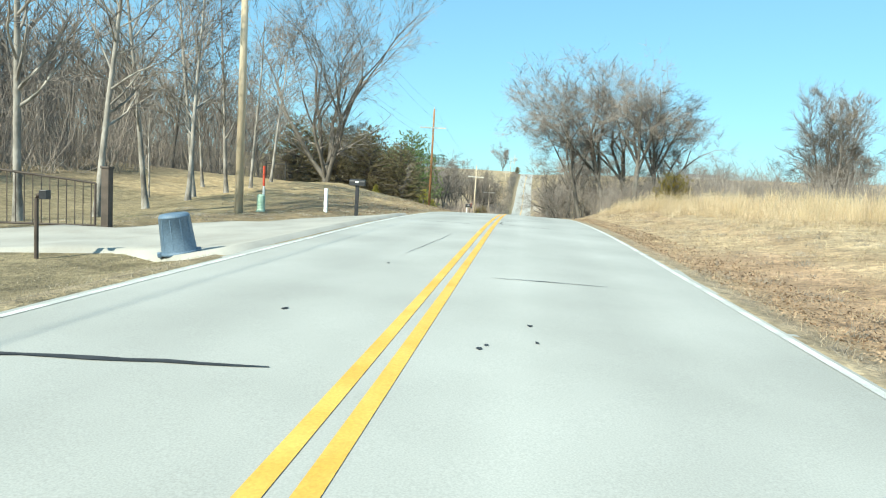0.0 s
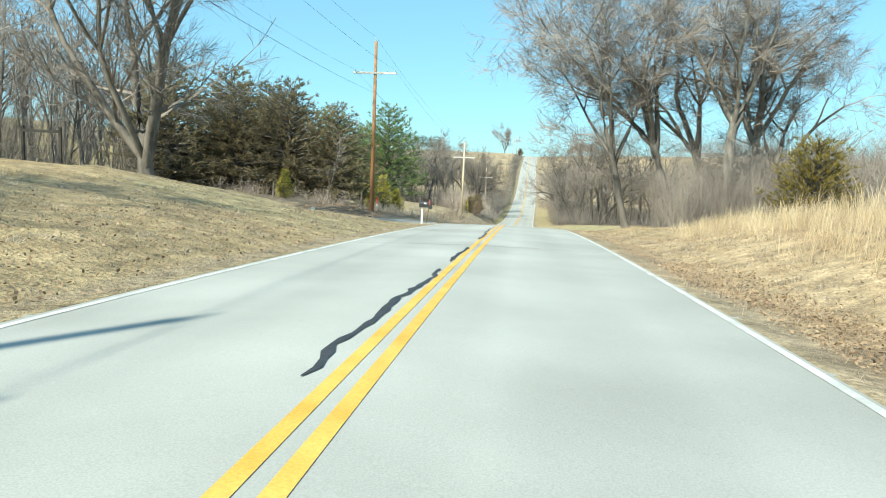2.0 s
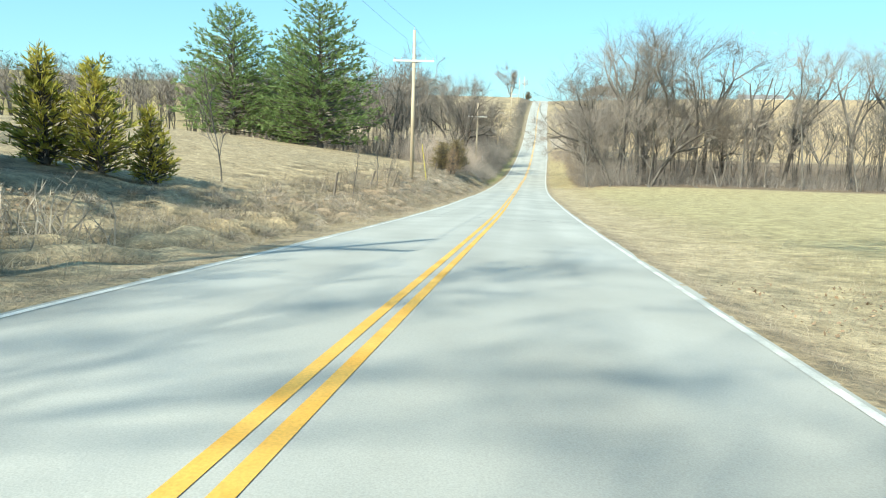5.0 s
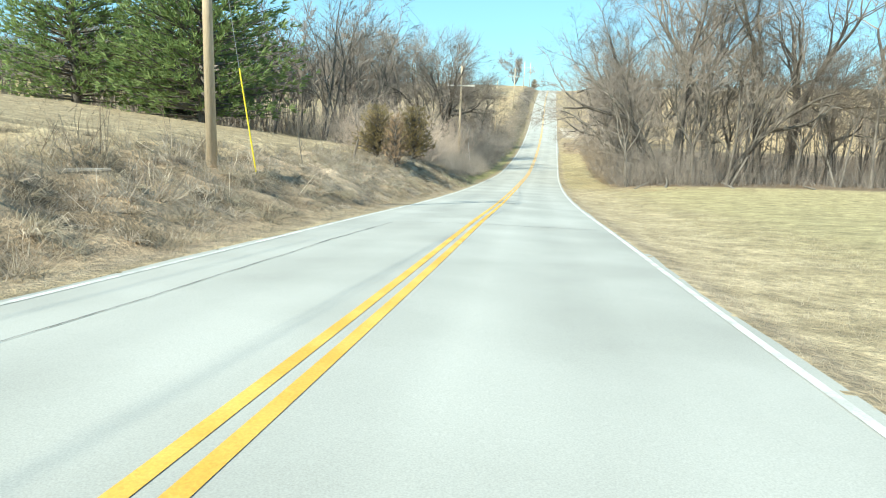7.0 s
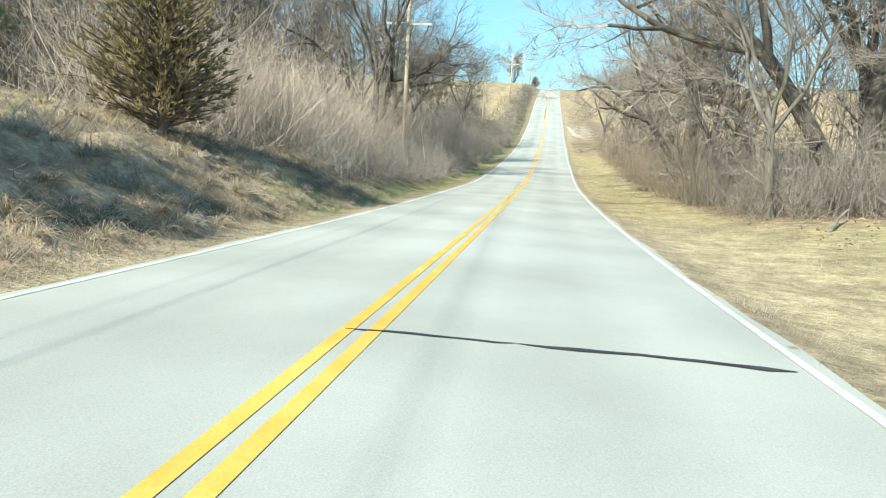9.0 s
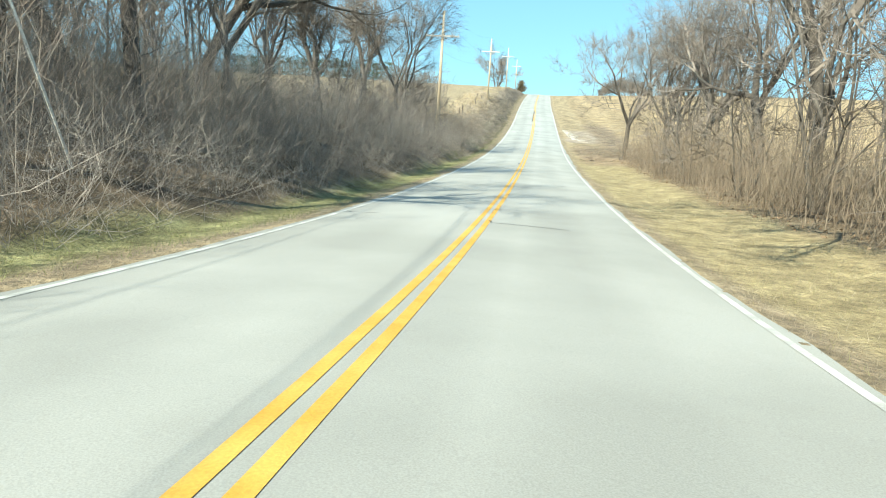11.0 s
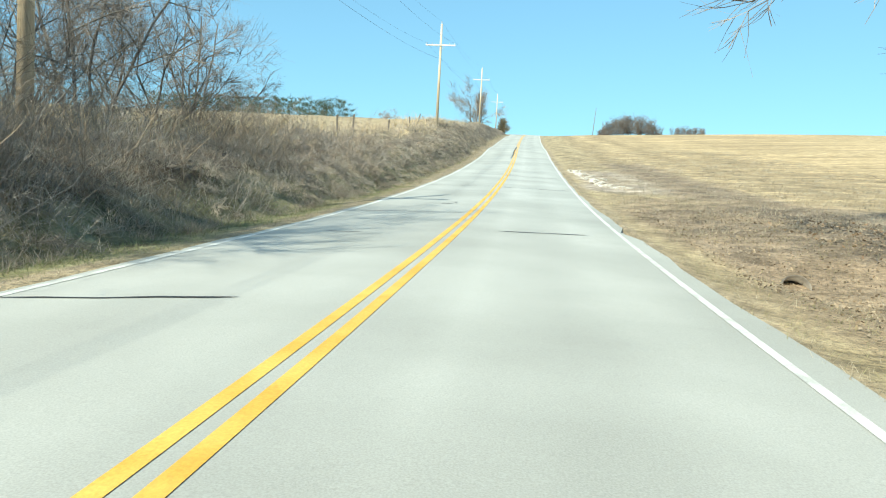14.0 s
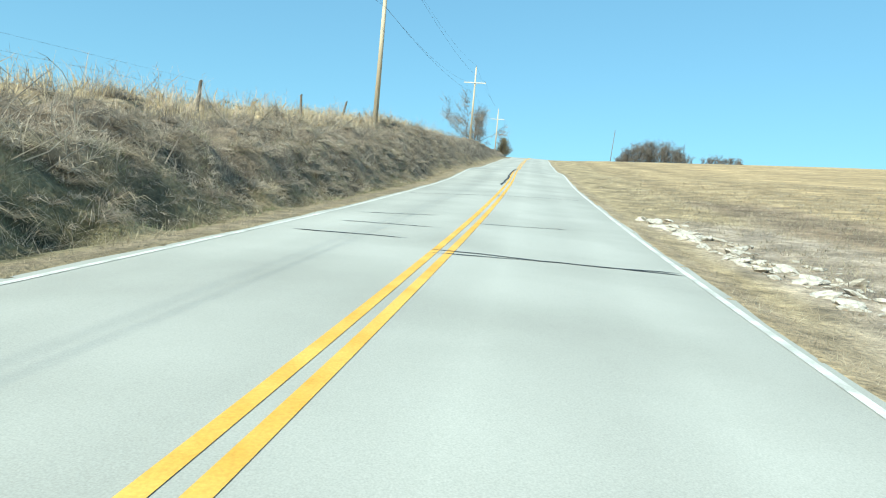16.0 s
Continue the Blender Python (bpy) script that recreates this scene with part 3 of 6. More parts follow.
def plant(src, u, s, size=1.0, turn=0.0, lift=0.0, label="", group=""):
    """A copy of a plant on the land."""
    ob = copy_thing(src, Matrix.Translation(at(u, s, lift)) @ pose(0, 0, 0, 0, 0, turn))
    ob.scale = (size, size, size)
    if label:
        ob["label"] = label
    if group:
        ob["group"] = group
    return ob


def needle_tree(seed, name, label, height, radius, mat, layers=22, droop=-0.15, dense=1.0, ragged=0.3, low=0.06, leaf=0.28, pointed=0.9, blades=8, wide=0.14):
    """An evergreen: thing > trunk, limb stuff, crown of many small sprays."""
    rng = random.Random(seed)
    top = new(name)
    tagged(top, label, "evergreen tree")
    t = wander(rng, Vector((0, 0, -0.15)), Vector((0, 0, 1)), height * 0.97, 0.05 * radius + 0.05, 0.02, 8, 0.03, 0.1)
    mesh_object("trunk", *tubes([t], 7), M_BARK, top, smooth=True)
    arms, V, F = [], [], []

    def spray(p, d, ln):
        for k in range(blades):
            w = (d + Vector((rng.uniform(-1, 1), rng.uniform(-1, 1), rng.uniform(-0.7, 0.9))) * 0.75).normalized()
            sd = side_way(rng, w, math.pi / 2)
            l2 = ln * rng.uniform(0.6, 1.3)
            o = len(V)
            V.extend((p - sd * l2 * wide * 0.5, p + sd * l2 * wide * 0.3 + w * l2 * 0.15, p + w * l2, p + w * l2 * 0.5 - sd * l2 * wide))
            F.append((o, o + 1, o + 2, o + 3))

    for i in range(layers):
        f = low + (0.99 - low) * i / layers
        reach = radius * (1 - f ** 1.4) ** pointed * (0.45 + 0.55 * min(1, (f + 0.12) / 0.25)) + 0.12
        n = max(4, int(10 * reach / radius * dense) + 2)
        for k in range(n):
            a = 2 * math.pi * (k + rng.random()) / n
            r = reach * rng.uniform(1 - ragged, 1 + ragged * 0.45)
            z = f * height + rng.uniform(-0.5, 0.5) * height / layers
            d = Vector((math.cos(a), math.sin(a), droop + 0.5 * f)).normalized()
            arm = wander(rng, Vector((0, 0, z)), d, r, 0.02 + 0.012 * r, 0.008, 4, 0.1, 0.03)
            arms.append(arm)
            steps = max(3, int(r / (leaf * 0.95)))
            for q in range(steps):
                x = (0.28 + 0.72 * (q + rng.random()) / steps) * (len(arm) - 1)
                j = min(int(x), len(arm) - 2)
                p = arm[j][0].lerp(arm[j + 1][0], x - j) + Vector((rng.uniform(-1, 1), rng.uniform(-1, 1), rng.uniform(-1, 1))) * leaf * 0.55
                spray(p, (d + Vector((0, 0, 0.25))).normalized(), leaf * rng.uniform(0.7, 1.2))
    tagged(mesh_object("branchwork", *tubes(arms, 3), M_BARK, top), kind="stuff")
    mesh_object("crown", V, F, mat, top)
    return top



# ---- utility poles ----
POLES = [(-9.48, 23.2, 12.0, 0), (-9.75, 78.2, 12.0, 1), (-7.65, 129.6, 11.2, 3), (-8.1, 189.3, 11.0, 2), (-8.4, 242.0, 10.5, 3), (-8.4, 300.0, 10.6, 3), (-8.1, 356.5, 10.6, 3), (-8.2, 413.0, 10.6, 3)]
M_ARM = material("pale_crossarm", (0.48, 0.46, 0.42), (0.62, 0.6, 0.56), 4, 0.8, 0.3, 40)
M_GALV = material("galvanised", (0.4, 0.4, 0.4), (0.5, 0.5, 0.5), 6, 0.5, 0.1, metal=0.8)
M_GLASS_INS = material("porcelain", (0.3, 0.3, 0.32), (0.5, 0.5, 0.52), 6, 0.3, 0.0)


def box(bm, x0, y0, z0, x1, y1, z1, bev=0.0):
    r = bmesh.ops.create_cube(bm, size=1, matrix=Matrix.Translation(((x0 + x1) / 2, (y0 + y1) / 2, (z0 + z1) / 2)) @ Matrix.Diagonal((x1 - x0, y1 - y0, z1 - z0, 1)))
    if bev:
        edges = list({e for w in r["verts"] for e in w.link_edges})
        bmesh.ops.bevel(bm, geom=edges, offset=bev, segments=2, affect="EDGES", profile=0.5)


def cyl(bm, p, r0, r1, h, n=12, axis="Z"):
    m = Matrix.Translation(p)
    if axis == "X":
        m = m @ pose(0, 0, 0, 0, 90, 0)
    if axis == "Y":
        m = m @ pose(0, 0, 0, 90, 0, 0)
    bmesh.ops.create_cone(bm, cap_ends=True, segments=n, radius1=r0, radius2=r1, depth=h, matrix=m @ Matrix.Translation((0, 0, h / 2)))


def utility_pole(u, s, h, kind):
    wood = (M_WOOD_PALE, M_WOOD, M_WOOD_GREY, M_WOOD_PALE)[kind]
    tops = thing("utility_pole", at(u, s), "tall wooden utility pole with a pale crossarm on the grass verge" if kind else "tall pale wooden utility pole on the lawn", "utility pole", "poles along the road")
    bm = bmesh.new()
    cyl(bm, (0, 0, -0.3), 0.16, 0.1, h + 0.3, 14)
    part("shaft", bm, wood, tops, smooth=True)
    bm = bmesh.new()
    box(bm, -1.55, -0.19, h - 2.27, 1.55, -0.08, h - 2.13, 0.008)
    arm = part("crossarm", bm, M_ARM if kind else M_WOOD_PALE, tops, "pale painted crossarm")
    for x in (-1.46, -0.9, 0.9, 1.46):
        bm = bmesh.new()
        cyl(bm, (x, -0.12, h - 2.13), 0.02, 0.02, 0.1, 8)
        cyl(bm, (x, -0.12, h - 2.05), 0.05, 0.035, 0.1, 10)
        part("insulator", bm, M_GLASS_INS, arm, "grey porcelain insulator")
    for x in (-0.55, 0.55):
        bm = bmesh.new()
        cyl(bm, (0, -0.12, h - 2.75), 0.012, 0.012, 0.78, 6)
        bm.transform(Matrix.Translation((0, 0, h - 2.75)) @ pose(0, 0, 0, 0, math.copysign(45, x), 0) @ Matrix.Translation((0, 0, -(h - 2.75))))
        part("brace", bm, M_GALV, arm, "thin galvanised brace")
    bm = bmesh.new()
    cyl(bm, (0, 0, h), 0.02, 0.02, 0.2, 8)
    cyl(bm, (0, 0, h + 0.16), 0.05, 0.03, 0.1, 10)
    part("insulator", bm, M_GLASS_INS, tops, "grey porcelain insulator")
    return tops


for u, s, h, kind in POLES:
    utility_pole(u, s, h, kind)



def wire(p, q, sag, r=0.006, name="power_line", label="thin dark overhead power line hanging between two poles"):
    pts = []
    for i in range(15):
        f = i / 14
        a = Vector(p).lerp(Vector(q), f)
        a.z -= sag * 4 * f * (1 - f)
        pts.append((a, r))
    ob = mesh_object(name, *tubes([pts], 4), M_BLACK)
    return tagged(ob, label, "power line", "wires along the road")


for (u0, s0, h0, k0), (u1, s1, h1, k1) in zip([(-9.1, -33, 12, 0)] + POLES, POLES):
    a0, a1 = at(u0, s0), at(u1, s1)
    for x, dz in ((-1.46, -1.98), (1.46, -1.98), (0, 0.26)):
        wire(a0 + Vector((x, -0.12, h0 + dz)), a1 + Vector((x, -0.12, h1 + dz)), 0.9)
    wire(a0 + Vector((0.12, 0, h0 - 3.6)), a1 + Vector((0.12, 0, h1 - 3.6)), 0.8, 0.008, "telephone_cable", "thin dark telephone cable hanging between two poles")

# ---- trees ----


def plant_all(src, spots, group=""):
    """Puts the model on the first spot (u, s, size, turn) and copies of it on the others."""
    for u, s, size, turn in spots[1:]:
        plant(src, u, s, size, turn, group=group)
    u, s, size, turn = spots[0]
    src.matrix_world = Matrix.Translation(at(u, s)) @ pose(0, 0, 0, 0, 0, turn)
    src.scale = (size, size, size)
    if group:
        src["group"] = group


def scatter(seed, n, s0, s1, u0, u1, lo, hi, keep=None):
    r = random.Random(seed)
    out = []
    while len(out) < n:
        u, s = r.uniform(u0, u1), r.uniform(s0, s1)
        if all((u - a) ** 2 + (s - b) ** 2 > 2.6 for a, b, _, _ in out):
            out.append((u, s, r.uniform(lo, hi), r.uniform(0, 360)))
    return out


# lawn trees beside the drive
lawn = bare_tree(31, "slender bare young tree with whitish bark on the lawn", 13.5, 0.125, 0.26, (18, 5, 4, 3), 0.25, 0.85, up=0.08, bark=M_BARK_WHITE, bend=0.022, fine=0.0105)
plant_all(lawn, [(-14.7, 26.0, 1.0, 0), (-14.0, 17.9, 1.05, 70), (-13.9, 21.3, 1.0, 130), (-14.3, 28.5, 0.95, 210), (-15.2, 31.0, 1.0, 300), (-16.5, 37.6, 1.0, 30), (-15.5, 38.6, 0.85, 95), (-19.9, 53.2, 1.0, 160), (-20.3, 35.6, 0.5, 250), (-21.4, 44.5, 0.9, 20)], "lawn trees")
# big spreading trees
big = bare_tree(52, "large bare tree with several spreading trunks and a dense twiggy crown", 17.5, 0.24, 0.26, (11, 9, 7, 4), 0.31, 0.8, stems=5, up=0.03, splay=0.38, fine=0.016, top_bias=0.2, bend=0.11, bark=M_BARK_DARK)
plant_all(big, [(37.0, 82.0, 0.92, 300)], "large spreading trees")
many_stems = grown_tree(615, "large bare tree with many curving stems and a dense twiggy crown", 20.5, 0.42, 0.05, 6, (0.0, 0.0), 6, 33, 0.8, 2, 0.8, 0.0125, bark=M_BARK, bend=0.12, up=0.05, tips=6)
plant_all(many_stems, [(-17.8, 62.5, 1.0, 20)], "large spreading trees")
leaning = grown_tree(611, "bare tree with a forked trunk leaning towards the road", 17.5, 0.21, 0.24, 6, (-0.3, 0.05), 5, 46, 0.79, 2, 0.75, 0.0125, bark=M_BARK, bend=0.13, straggle=7, up=0.035, tips=4, crook=2)
plant_all(leaning, [(7.6, 73.2, 1.08, 0)], "large spreading trees")
bowed = grown_tree(612, "large bare tree with a thick trunk bowed towards the road", 17.5, 0.3, 0.32, 6, (-0.34, 0.0), 5, 40, 0.76, 2, 0.75, 0.0125, bark=M_BARK, bend=0.13, straggle=7, tips=4, crook=1)
plant_all(bowed, [(10.6, 74.4, 1.0, 0), (13.4, 76.0, 0.95, 14)], "large spreading trees")
pale_tree = grown_tree(613, "tall bare tree with a thick pale trunk in the brush", 19.0, 0.36, 0.36, 6, (0.02, 0.0), 5, 40, 0.75, 2, 0.75, 0.0125, bark=M_BARK_PALE, bend=0.12, straggle=12, tips=4, crook=1)
plant_all(pale_tree, [(12.7, 71.2, 0.88, 40), (15.2, 74.2, 0.82, 200)], "large spreading trees")
reaching = grown_tree(614, "bare tree with long crooked limbs reaching over the field", 13.0, 0.24, 0.3, 6, (0.33, 0.0), 3, 42, 0.77, 2, 0.9, 0.0125, bend=0.17)
plant_all(reaching, [(14.8, 72.6, 1.0, 0), (37.0, 82.0, 1.05, 200), (40.5, 84.0, 0.9, 60)], "large spreading trees")
# trees of the roadside woods
wood_a = grown_tree(621, "tall bare woodland tree with dark forked limbs", 19.0, 0.3, 0.3, 5, (0.06, 0.0), 3, 33, 0.78, 2, 1.3, 0.0095, bend=0.16, up=0.05, tips=6, straggle=7)
wood_b = grown_tree(622, "bare woodland tree with a crooked leaning trunk", 17.0, 0.31, 0.36, 5, (-0.34, 0.05), 3, 35, 0.76, 2, 1.3, 0.0095, bend=0.19, up=0.04, tips=6, straggle=8)
wood_c = grown_tree(623, "bare woodland tree with grey bark and twisted limbs", 14.5, 0.19, 0.25, 5, (-0.08, 0.1), 4, 38, 0.76, 2, 1.2, 0.0095, bark=M_BARK, bend=0.18, up=0.06, tips=6, straggle=7)
plant_all(wood_a, [(12.9, 172.3, 1.15, 0), (15.4, 171.6, 1.1, 80), (20.9, 175.6, 1.2, 160), (24.0, 178.0, 1.12, 240), (30.5, 174.0, 1.1, 20), (37.0, 180, 1.1, 310), (44.5, 178, 1.15, 30), (53.0, 181, 1.1, 100), (18.2, 184.0, 1.15, 130), (27.5, 187.0, 1.2, 220), (9.9, 187.0, 0.95, 200), (11.4, 198.5, 0.95, 20), (12.2, 209.0, 1.0, 140), (14.2, 236.5, 0.85, 40), (16.0, 231.0, 0.95, 280), (-10.4, 190.6, 0.78, 250), (-10.9, 199.0, 0.86, 110)], "woods beside the road")
plant_all(wood_b, [(11.9, 170.4, 1.05, 0), (17.6, 173.0, 0.9, 190), (28.8, 181.2, 0.8, 100), (48.6, 176, 0.9, 200), (12.6, 181.0, 0.9, 340), (10.6, 193.0, 0.85, 30), (12.4, 216.0, 0.9, 300), (-14.0, 201.0, 0.9, 100), (-15.4, 210.0, 0.9, 200), (-11.3, 194.6, 0.86, 150)], "woods beside the road")
plant_all(wood_c, [(8.8, 168.4, 0.8, 0), (14.0, 169.0, 0.85, 60), (18.6, 178.0, 1.0, 120), (23.0, 172.6, 0.85, 180), (27.0, 176.0, 0.8, 240), (33.0, 175.0, 0.85, 300), (40.2, 175.6, 0.95, 20), (8.9, 178.0, 0.75, 80), (10.2, 204.5, 0.85, 140), (11.0, 222.5, 0.85, 260), (13.4, 229.0, 0.95, 30), (11.2, 232.5, 0.85, 100), (13.4, 241.5, 0.8, 170), (-11.6, 192.6, 0.95, 20), (-10.9, 204.5, 0.8, 260), (-9.8, 231.0, 0.85, 70), (-10.6, 235.6, 0.8, 190), (-14.4, 216.5, 0.8, 210), (-15.0, 227.0, 0.75, 300), (-16.5, 184.0, 1.0, 50)], "woods beside the road")
verge_tree = grown_tree(624, "bare roadside tree with crooked trunks and trailing dead limbs", 13.5, 0.24, 0.24, 6, (-0.03, 0.0), 4, 36, 0.8, 2, 0.7, 0.008, bend=0.17, up=0.06, straggle=5, crook=2)
plant_all(verge_tree, [(8.3, 241.0, 0.95, 120), (11.4, 238.2, 0.95, 10)], "woods beside the road")
bank_tree = grown_tree(625, "old bare tree with heavy dark limbs above brush", 11.5, 0.33, 0.36, 6, (0.05, 0.0), 4, 42, 0.75, 2, 0.75, 0.008, bark=M_BARK, bend=0.17, up=0.06, straggle=10)
plant_all(bank_tree, [(-14.2, 237.2, 0.95, 140), (-14.0, 225.2, 0.85, 250)], "woods beside the road")
# trees of the woods
slim_a = bare_tree(91, "tall thin bare woodland tree", 15, 0.15, 0.25, (11, 5, 4, 2), 0.28, 0.6, up=0.11, fine=0.018)
slim_b = bare_tree(92, "crooked bare woodland tree with grey bark", 14, 0.19, 0.2, (10, 5, 4, 2), 0.38, 0.75, up=0.07, fine=0.018)
slim_c = bare_tree(93, "bare woodland tree with two trunks", 13, 0.14, 0.2, (7, 5, 4, 2), 0.36, 0.68, stems=2, up=0.09, fine=0.018)
scrub = bare_tree(94, "low bushy bare tree with many stems", 6.0, 0.055, 0.12, (6, 5, 4, 2), 0.45, 0.95, stems=4, up=0.01, splay=0.4, twig=0.45, bend=0.15)
plant_all(slim_a, scatter(1, 16, 18, 78, -62, -28, 0.75, 1.0) + scatter(2, 8, 172, 235, 13, 40, 0.9, 1.2) + scatter(3, 8, 180, 228, -36, -18, 0.95, 1.2), "woods beside the road")
plant_all(slim_b, scatter(4, 10, 20, 82, -58, -27, 0.75, 1.0) + [(29, 172, 0.85, 40), (36, 170, 1.0, 80), (52, 170, 1.1, 20)] + scatter(5, 5, 176, 236, 12, 30, 0.8, 1.1)
          + [(-20.0, 187, 1.2, 30), (-16, 196, 1.1, 120), (-19, 206, 1.1, 200), (-23, 190, 1.25, 310)], "woods beside the road")
plant_all(slim_c, scatter(6, 7, 22, 86, -50, -26, 0.75, 1.05) + [(16.6, 168.2, 0.9, 130), (26, 171, 0.8, 260), (42.5, 169, 1.0, 15), (10.2, 232, 0.85, 200)] + scatter(7, 6, 176, 236, 9.5, 16, 0.6, 0.9)
          + [(-19, 180, 1.15, 60), (-20, 176, 1.2, 190), (-18, 184, 1.2, 250), (-13.5, 226.5, 0.7, 220)], "woods beside the road")
plant_all(scrub, [(-12.0, 249, 1.1, 60), (-12.5, 256, 0.9, 180), (-11.5, 242, 0.9, 45),  (-17, 240, 0.9, 300), (14.2, 81.0, 0.8, 40), (17.5, 81.5, 0.8, 90), (21.0, 80.2, 0.9, 150), (15.5, 79.5, 1.1, 210), (19, 77.5, 1.1, 270), (23, 79, 1.0, 330), (27.5, 78, 1.0, 20), (25, 81.5, 0.9, 200), (33, 79, 1.1, 70),
                  (8.8, 180, 0.9, 10), (9.2, 208, 0.8, 250), (9.0, 216, 0.8, 20), (8.8, 224, 0.75, 130), (-10.6, 219, 0.7, 200), (-11.5, 227, 0.8, 290), (-12.4, 165, 0.7, 40)], "scrub beside the road")
young = bare_tree(95, "thin bare sapling standing in dry grass", 5.4, 0.045, 0.25, (11, 3, 3, 1), 0.24, 0.55, up=0.12, twig=0.35, bend=0.1)
plant_all(young, [(-12.7, 107.7, 0.95, 0), (-13.8, 80.6, 1.05, 100), (-7.9, 118.6, 0.55, 20), (-7.6, 120.6, 0.45, 150), (-7.7, 112.2, 0.5, 60), (-7.4, 136.5, 0.4, 240)])
far_tree = grown_tree(626, "small round bare tree on the hilltop beside the road", 10.5, 0.2, 0.16, 5, (0.0, 0.0), 5, 40, 0.78, 2, 1.0, 0.015, bark=M_BARK, up=0.05, tips=8)
plant_all(far_tree, [(-16.0, 440, 1.7, 0), (-40, 425, 0.6, 90)])
thorn = grown_tree(627, "twiggy bare thorn tree with several stems on the bank", 5.4, 0.06, 0.08, 5, (0.1, 0.0), 5, 44, 0.8, 2, 0.5, 0.005, bark=M_BARK, bend=0.2, up=0.03, tips=6)
plant_all(thorn, [(-10.9, 250.6, 1.0, 0), (-11.8, 254.6, 0.95, 70), (-12.6, 247.6, 1.1, 150), (-11.2, 258.4, 0.6, 220), (-13.4, 252.4, 1.15, 300), (-11.0, 244.6, 0.85, 30), (-12.2, 231.0, 0.8, 110)], "scrub beside the road")

# evergreens
cedar = needle_tree(21, "cedar_tree", "dark ragged brown-green cedar tree at the edge of the drive", 8.6, 4.2, M_CEDAR, 26, -0.1, 1.6, 0.4, 0.03, 0.31, 0.62, 10, 0.1)
plant_all(cedar, [(-15.2, 88.4, 1.0, 0), (-22.4, 91.4, 1.2, 300), (-25.8, 90.0, 1.3, 100), (-19.3, 87.5, 1.18, 60), (-23.5, 86.0, 1.05, 130), (-28.5, 84.0, 1.2, 200), (-21.5, 92.0, 1.1, 20)], "cedars by the drive")
pine = needle_tree(22, "pine_tree", "tall green pine tree with layered branches in the meadow", 17.6, 8.3, M_PINE, 20, 0.0, 1.9, 0.3, 0.05, 0.6, 0.6, 9, 0.11)
plant_all(pine, [(-39.4, 167.0, 0.98, 0), (-26.4, 165.0, 1.08, 120), (-34.0, 176.0, 0.9, 200)], "pines in the meadow")
golden = needle_tree(23, "conical_evergreen", "small conical yellow-green evergreen on the grass", 2.9, 1.0, M_GOLD, 16, 0.3, 1.3, 0.22, 0.02, 0.24, 1.15, 7, 0.11)
plant_all(golden, [(-15.3, 100.0, 1.32, 0), (-13.6, 100.4, 1.3, 70), (-12.3, 101.5, 0.95, 140), (-12.2, 88.2, 0.55, 210), (-16.3, 78.2, 0.72, 280)], "conical evergreens")
juniper = needle_tree(24, "juniper", "brownish olive juniper bush growing on the bank", 3.3, 1.75, material("brown_juniper", (0.175, 0.145, 0.075), (0.38, 0.3, 0.16), 1.2, 0.85, 0.0, 12, vary=0.35, translucent=0.4), 20, 0.3, 1.4, 0.4, 0.03, 0.19, 0.6, 9, 0.1)
plant_all(juniper, [(-7.7, 160.4, 1.12, 0), (-8.2, 152.0, 0.9, 90), (-5.9, 404.0, 1.15, 200)], "junipers")
rust = needle_tree(25, "golden_cedar", "bushy golden cedar behind the tall grass", 3.6, 2.0, material("rusty_foliage", (0.17, 0.14, 0.03), (0.26, 0.2, 0.05), 1.5, 0.85, 0.0, 12, vary=0.3), 16, 0.3, 1.4, 0.35, 0.02, 0.24, 0.5, 9, 0.1)
plant_all(rust, [(15.6, 66.6, 1.18, 0)])
dead = needle_tree(26, "dry_juniper", "thin reddish-brown dry juniper on the bank", 3.4, 1.1, material("dry_foliage", (0.2, 0.13, 0.08), (0.36, 0.25, 0.16), 1.5, 0.9, 0.0, 12, vary=0.35), 15, 0.7, 0.7, 0.6, 0.02, 0.24, 0.6, 7, 0.06)
plant_all(dead, [(-6.9, 150.8, 0.88, 0), (-7.4, 153.0, 0.8, 100)])

# ---- brush, grass and leaves ----
RNG = np.random.default_rng(5)


# edges of the two drives on the near and the far side, as (u, s)
DRIVE_A = [(-3.36, 9.0), (-4.4, 9.5), (-6.3, 10.8), (-7.3, 10.4), (-9.5, 9.4), (-16, 8)], [(-3.36, 25.0), (-3.95, 22.6), (-4.9, 19.6), (-7.2, 17.1), (-9.2, 15.0), (-16, 13.8)]
DRIVE_B = [(-3.36, 70.2), (-5.5, 70.6), (-8, 70.2), (-13, 68.6), (-24, 66.5), (-36, 64)], [(-3.36, 78.4), (-5.5, 76.6), (-8, 74.6), (-13, 72.6), (-24, 70.5), (-36, 68)]


def rooted(u, s):
    """Points on the land for plants; where a drive is paved they lie deep in the soil."""
    z = ground_z(u, s)
    for near, far in (DRIVE_A, DRIVE_B):
        a = np.interp(-u, [-p[0] for p in near], [p[1] for p in near])
        b = np.interp(-u, [-p[0] for p in far], [p[1] for p in far])
        z = z - 1.0 * ((u < -3.2) & (u > -16) & (s > a - 0.05) & (s < b + 0.05))
    return np.stack([xr(s) + u, s, z], 1)


def spread(n, s0, s1, d0, d1, side):
    """Random places on the land: u, s and xyz arrays."""
    s = RNG.uniform(s0, s1, n)
    u = side * (EDGE + RNG.uniform(d0, d1, n))
    return u, s, rooted(u, s)


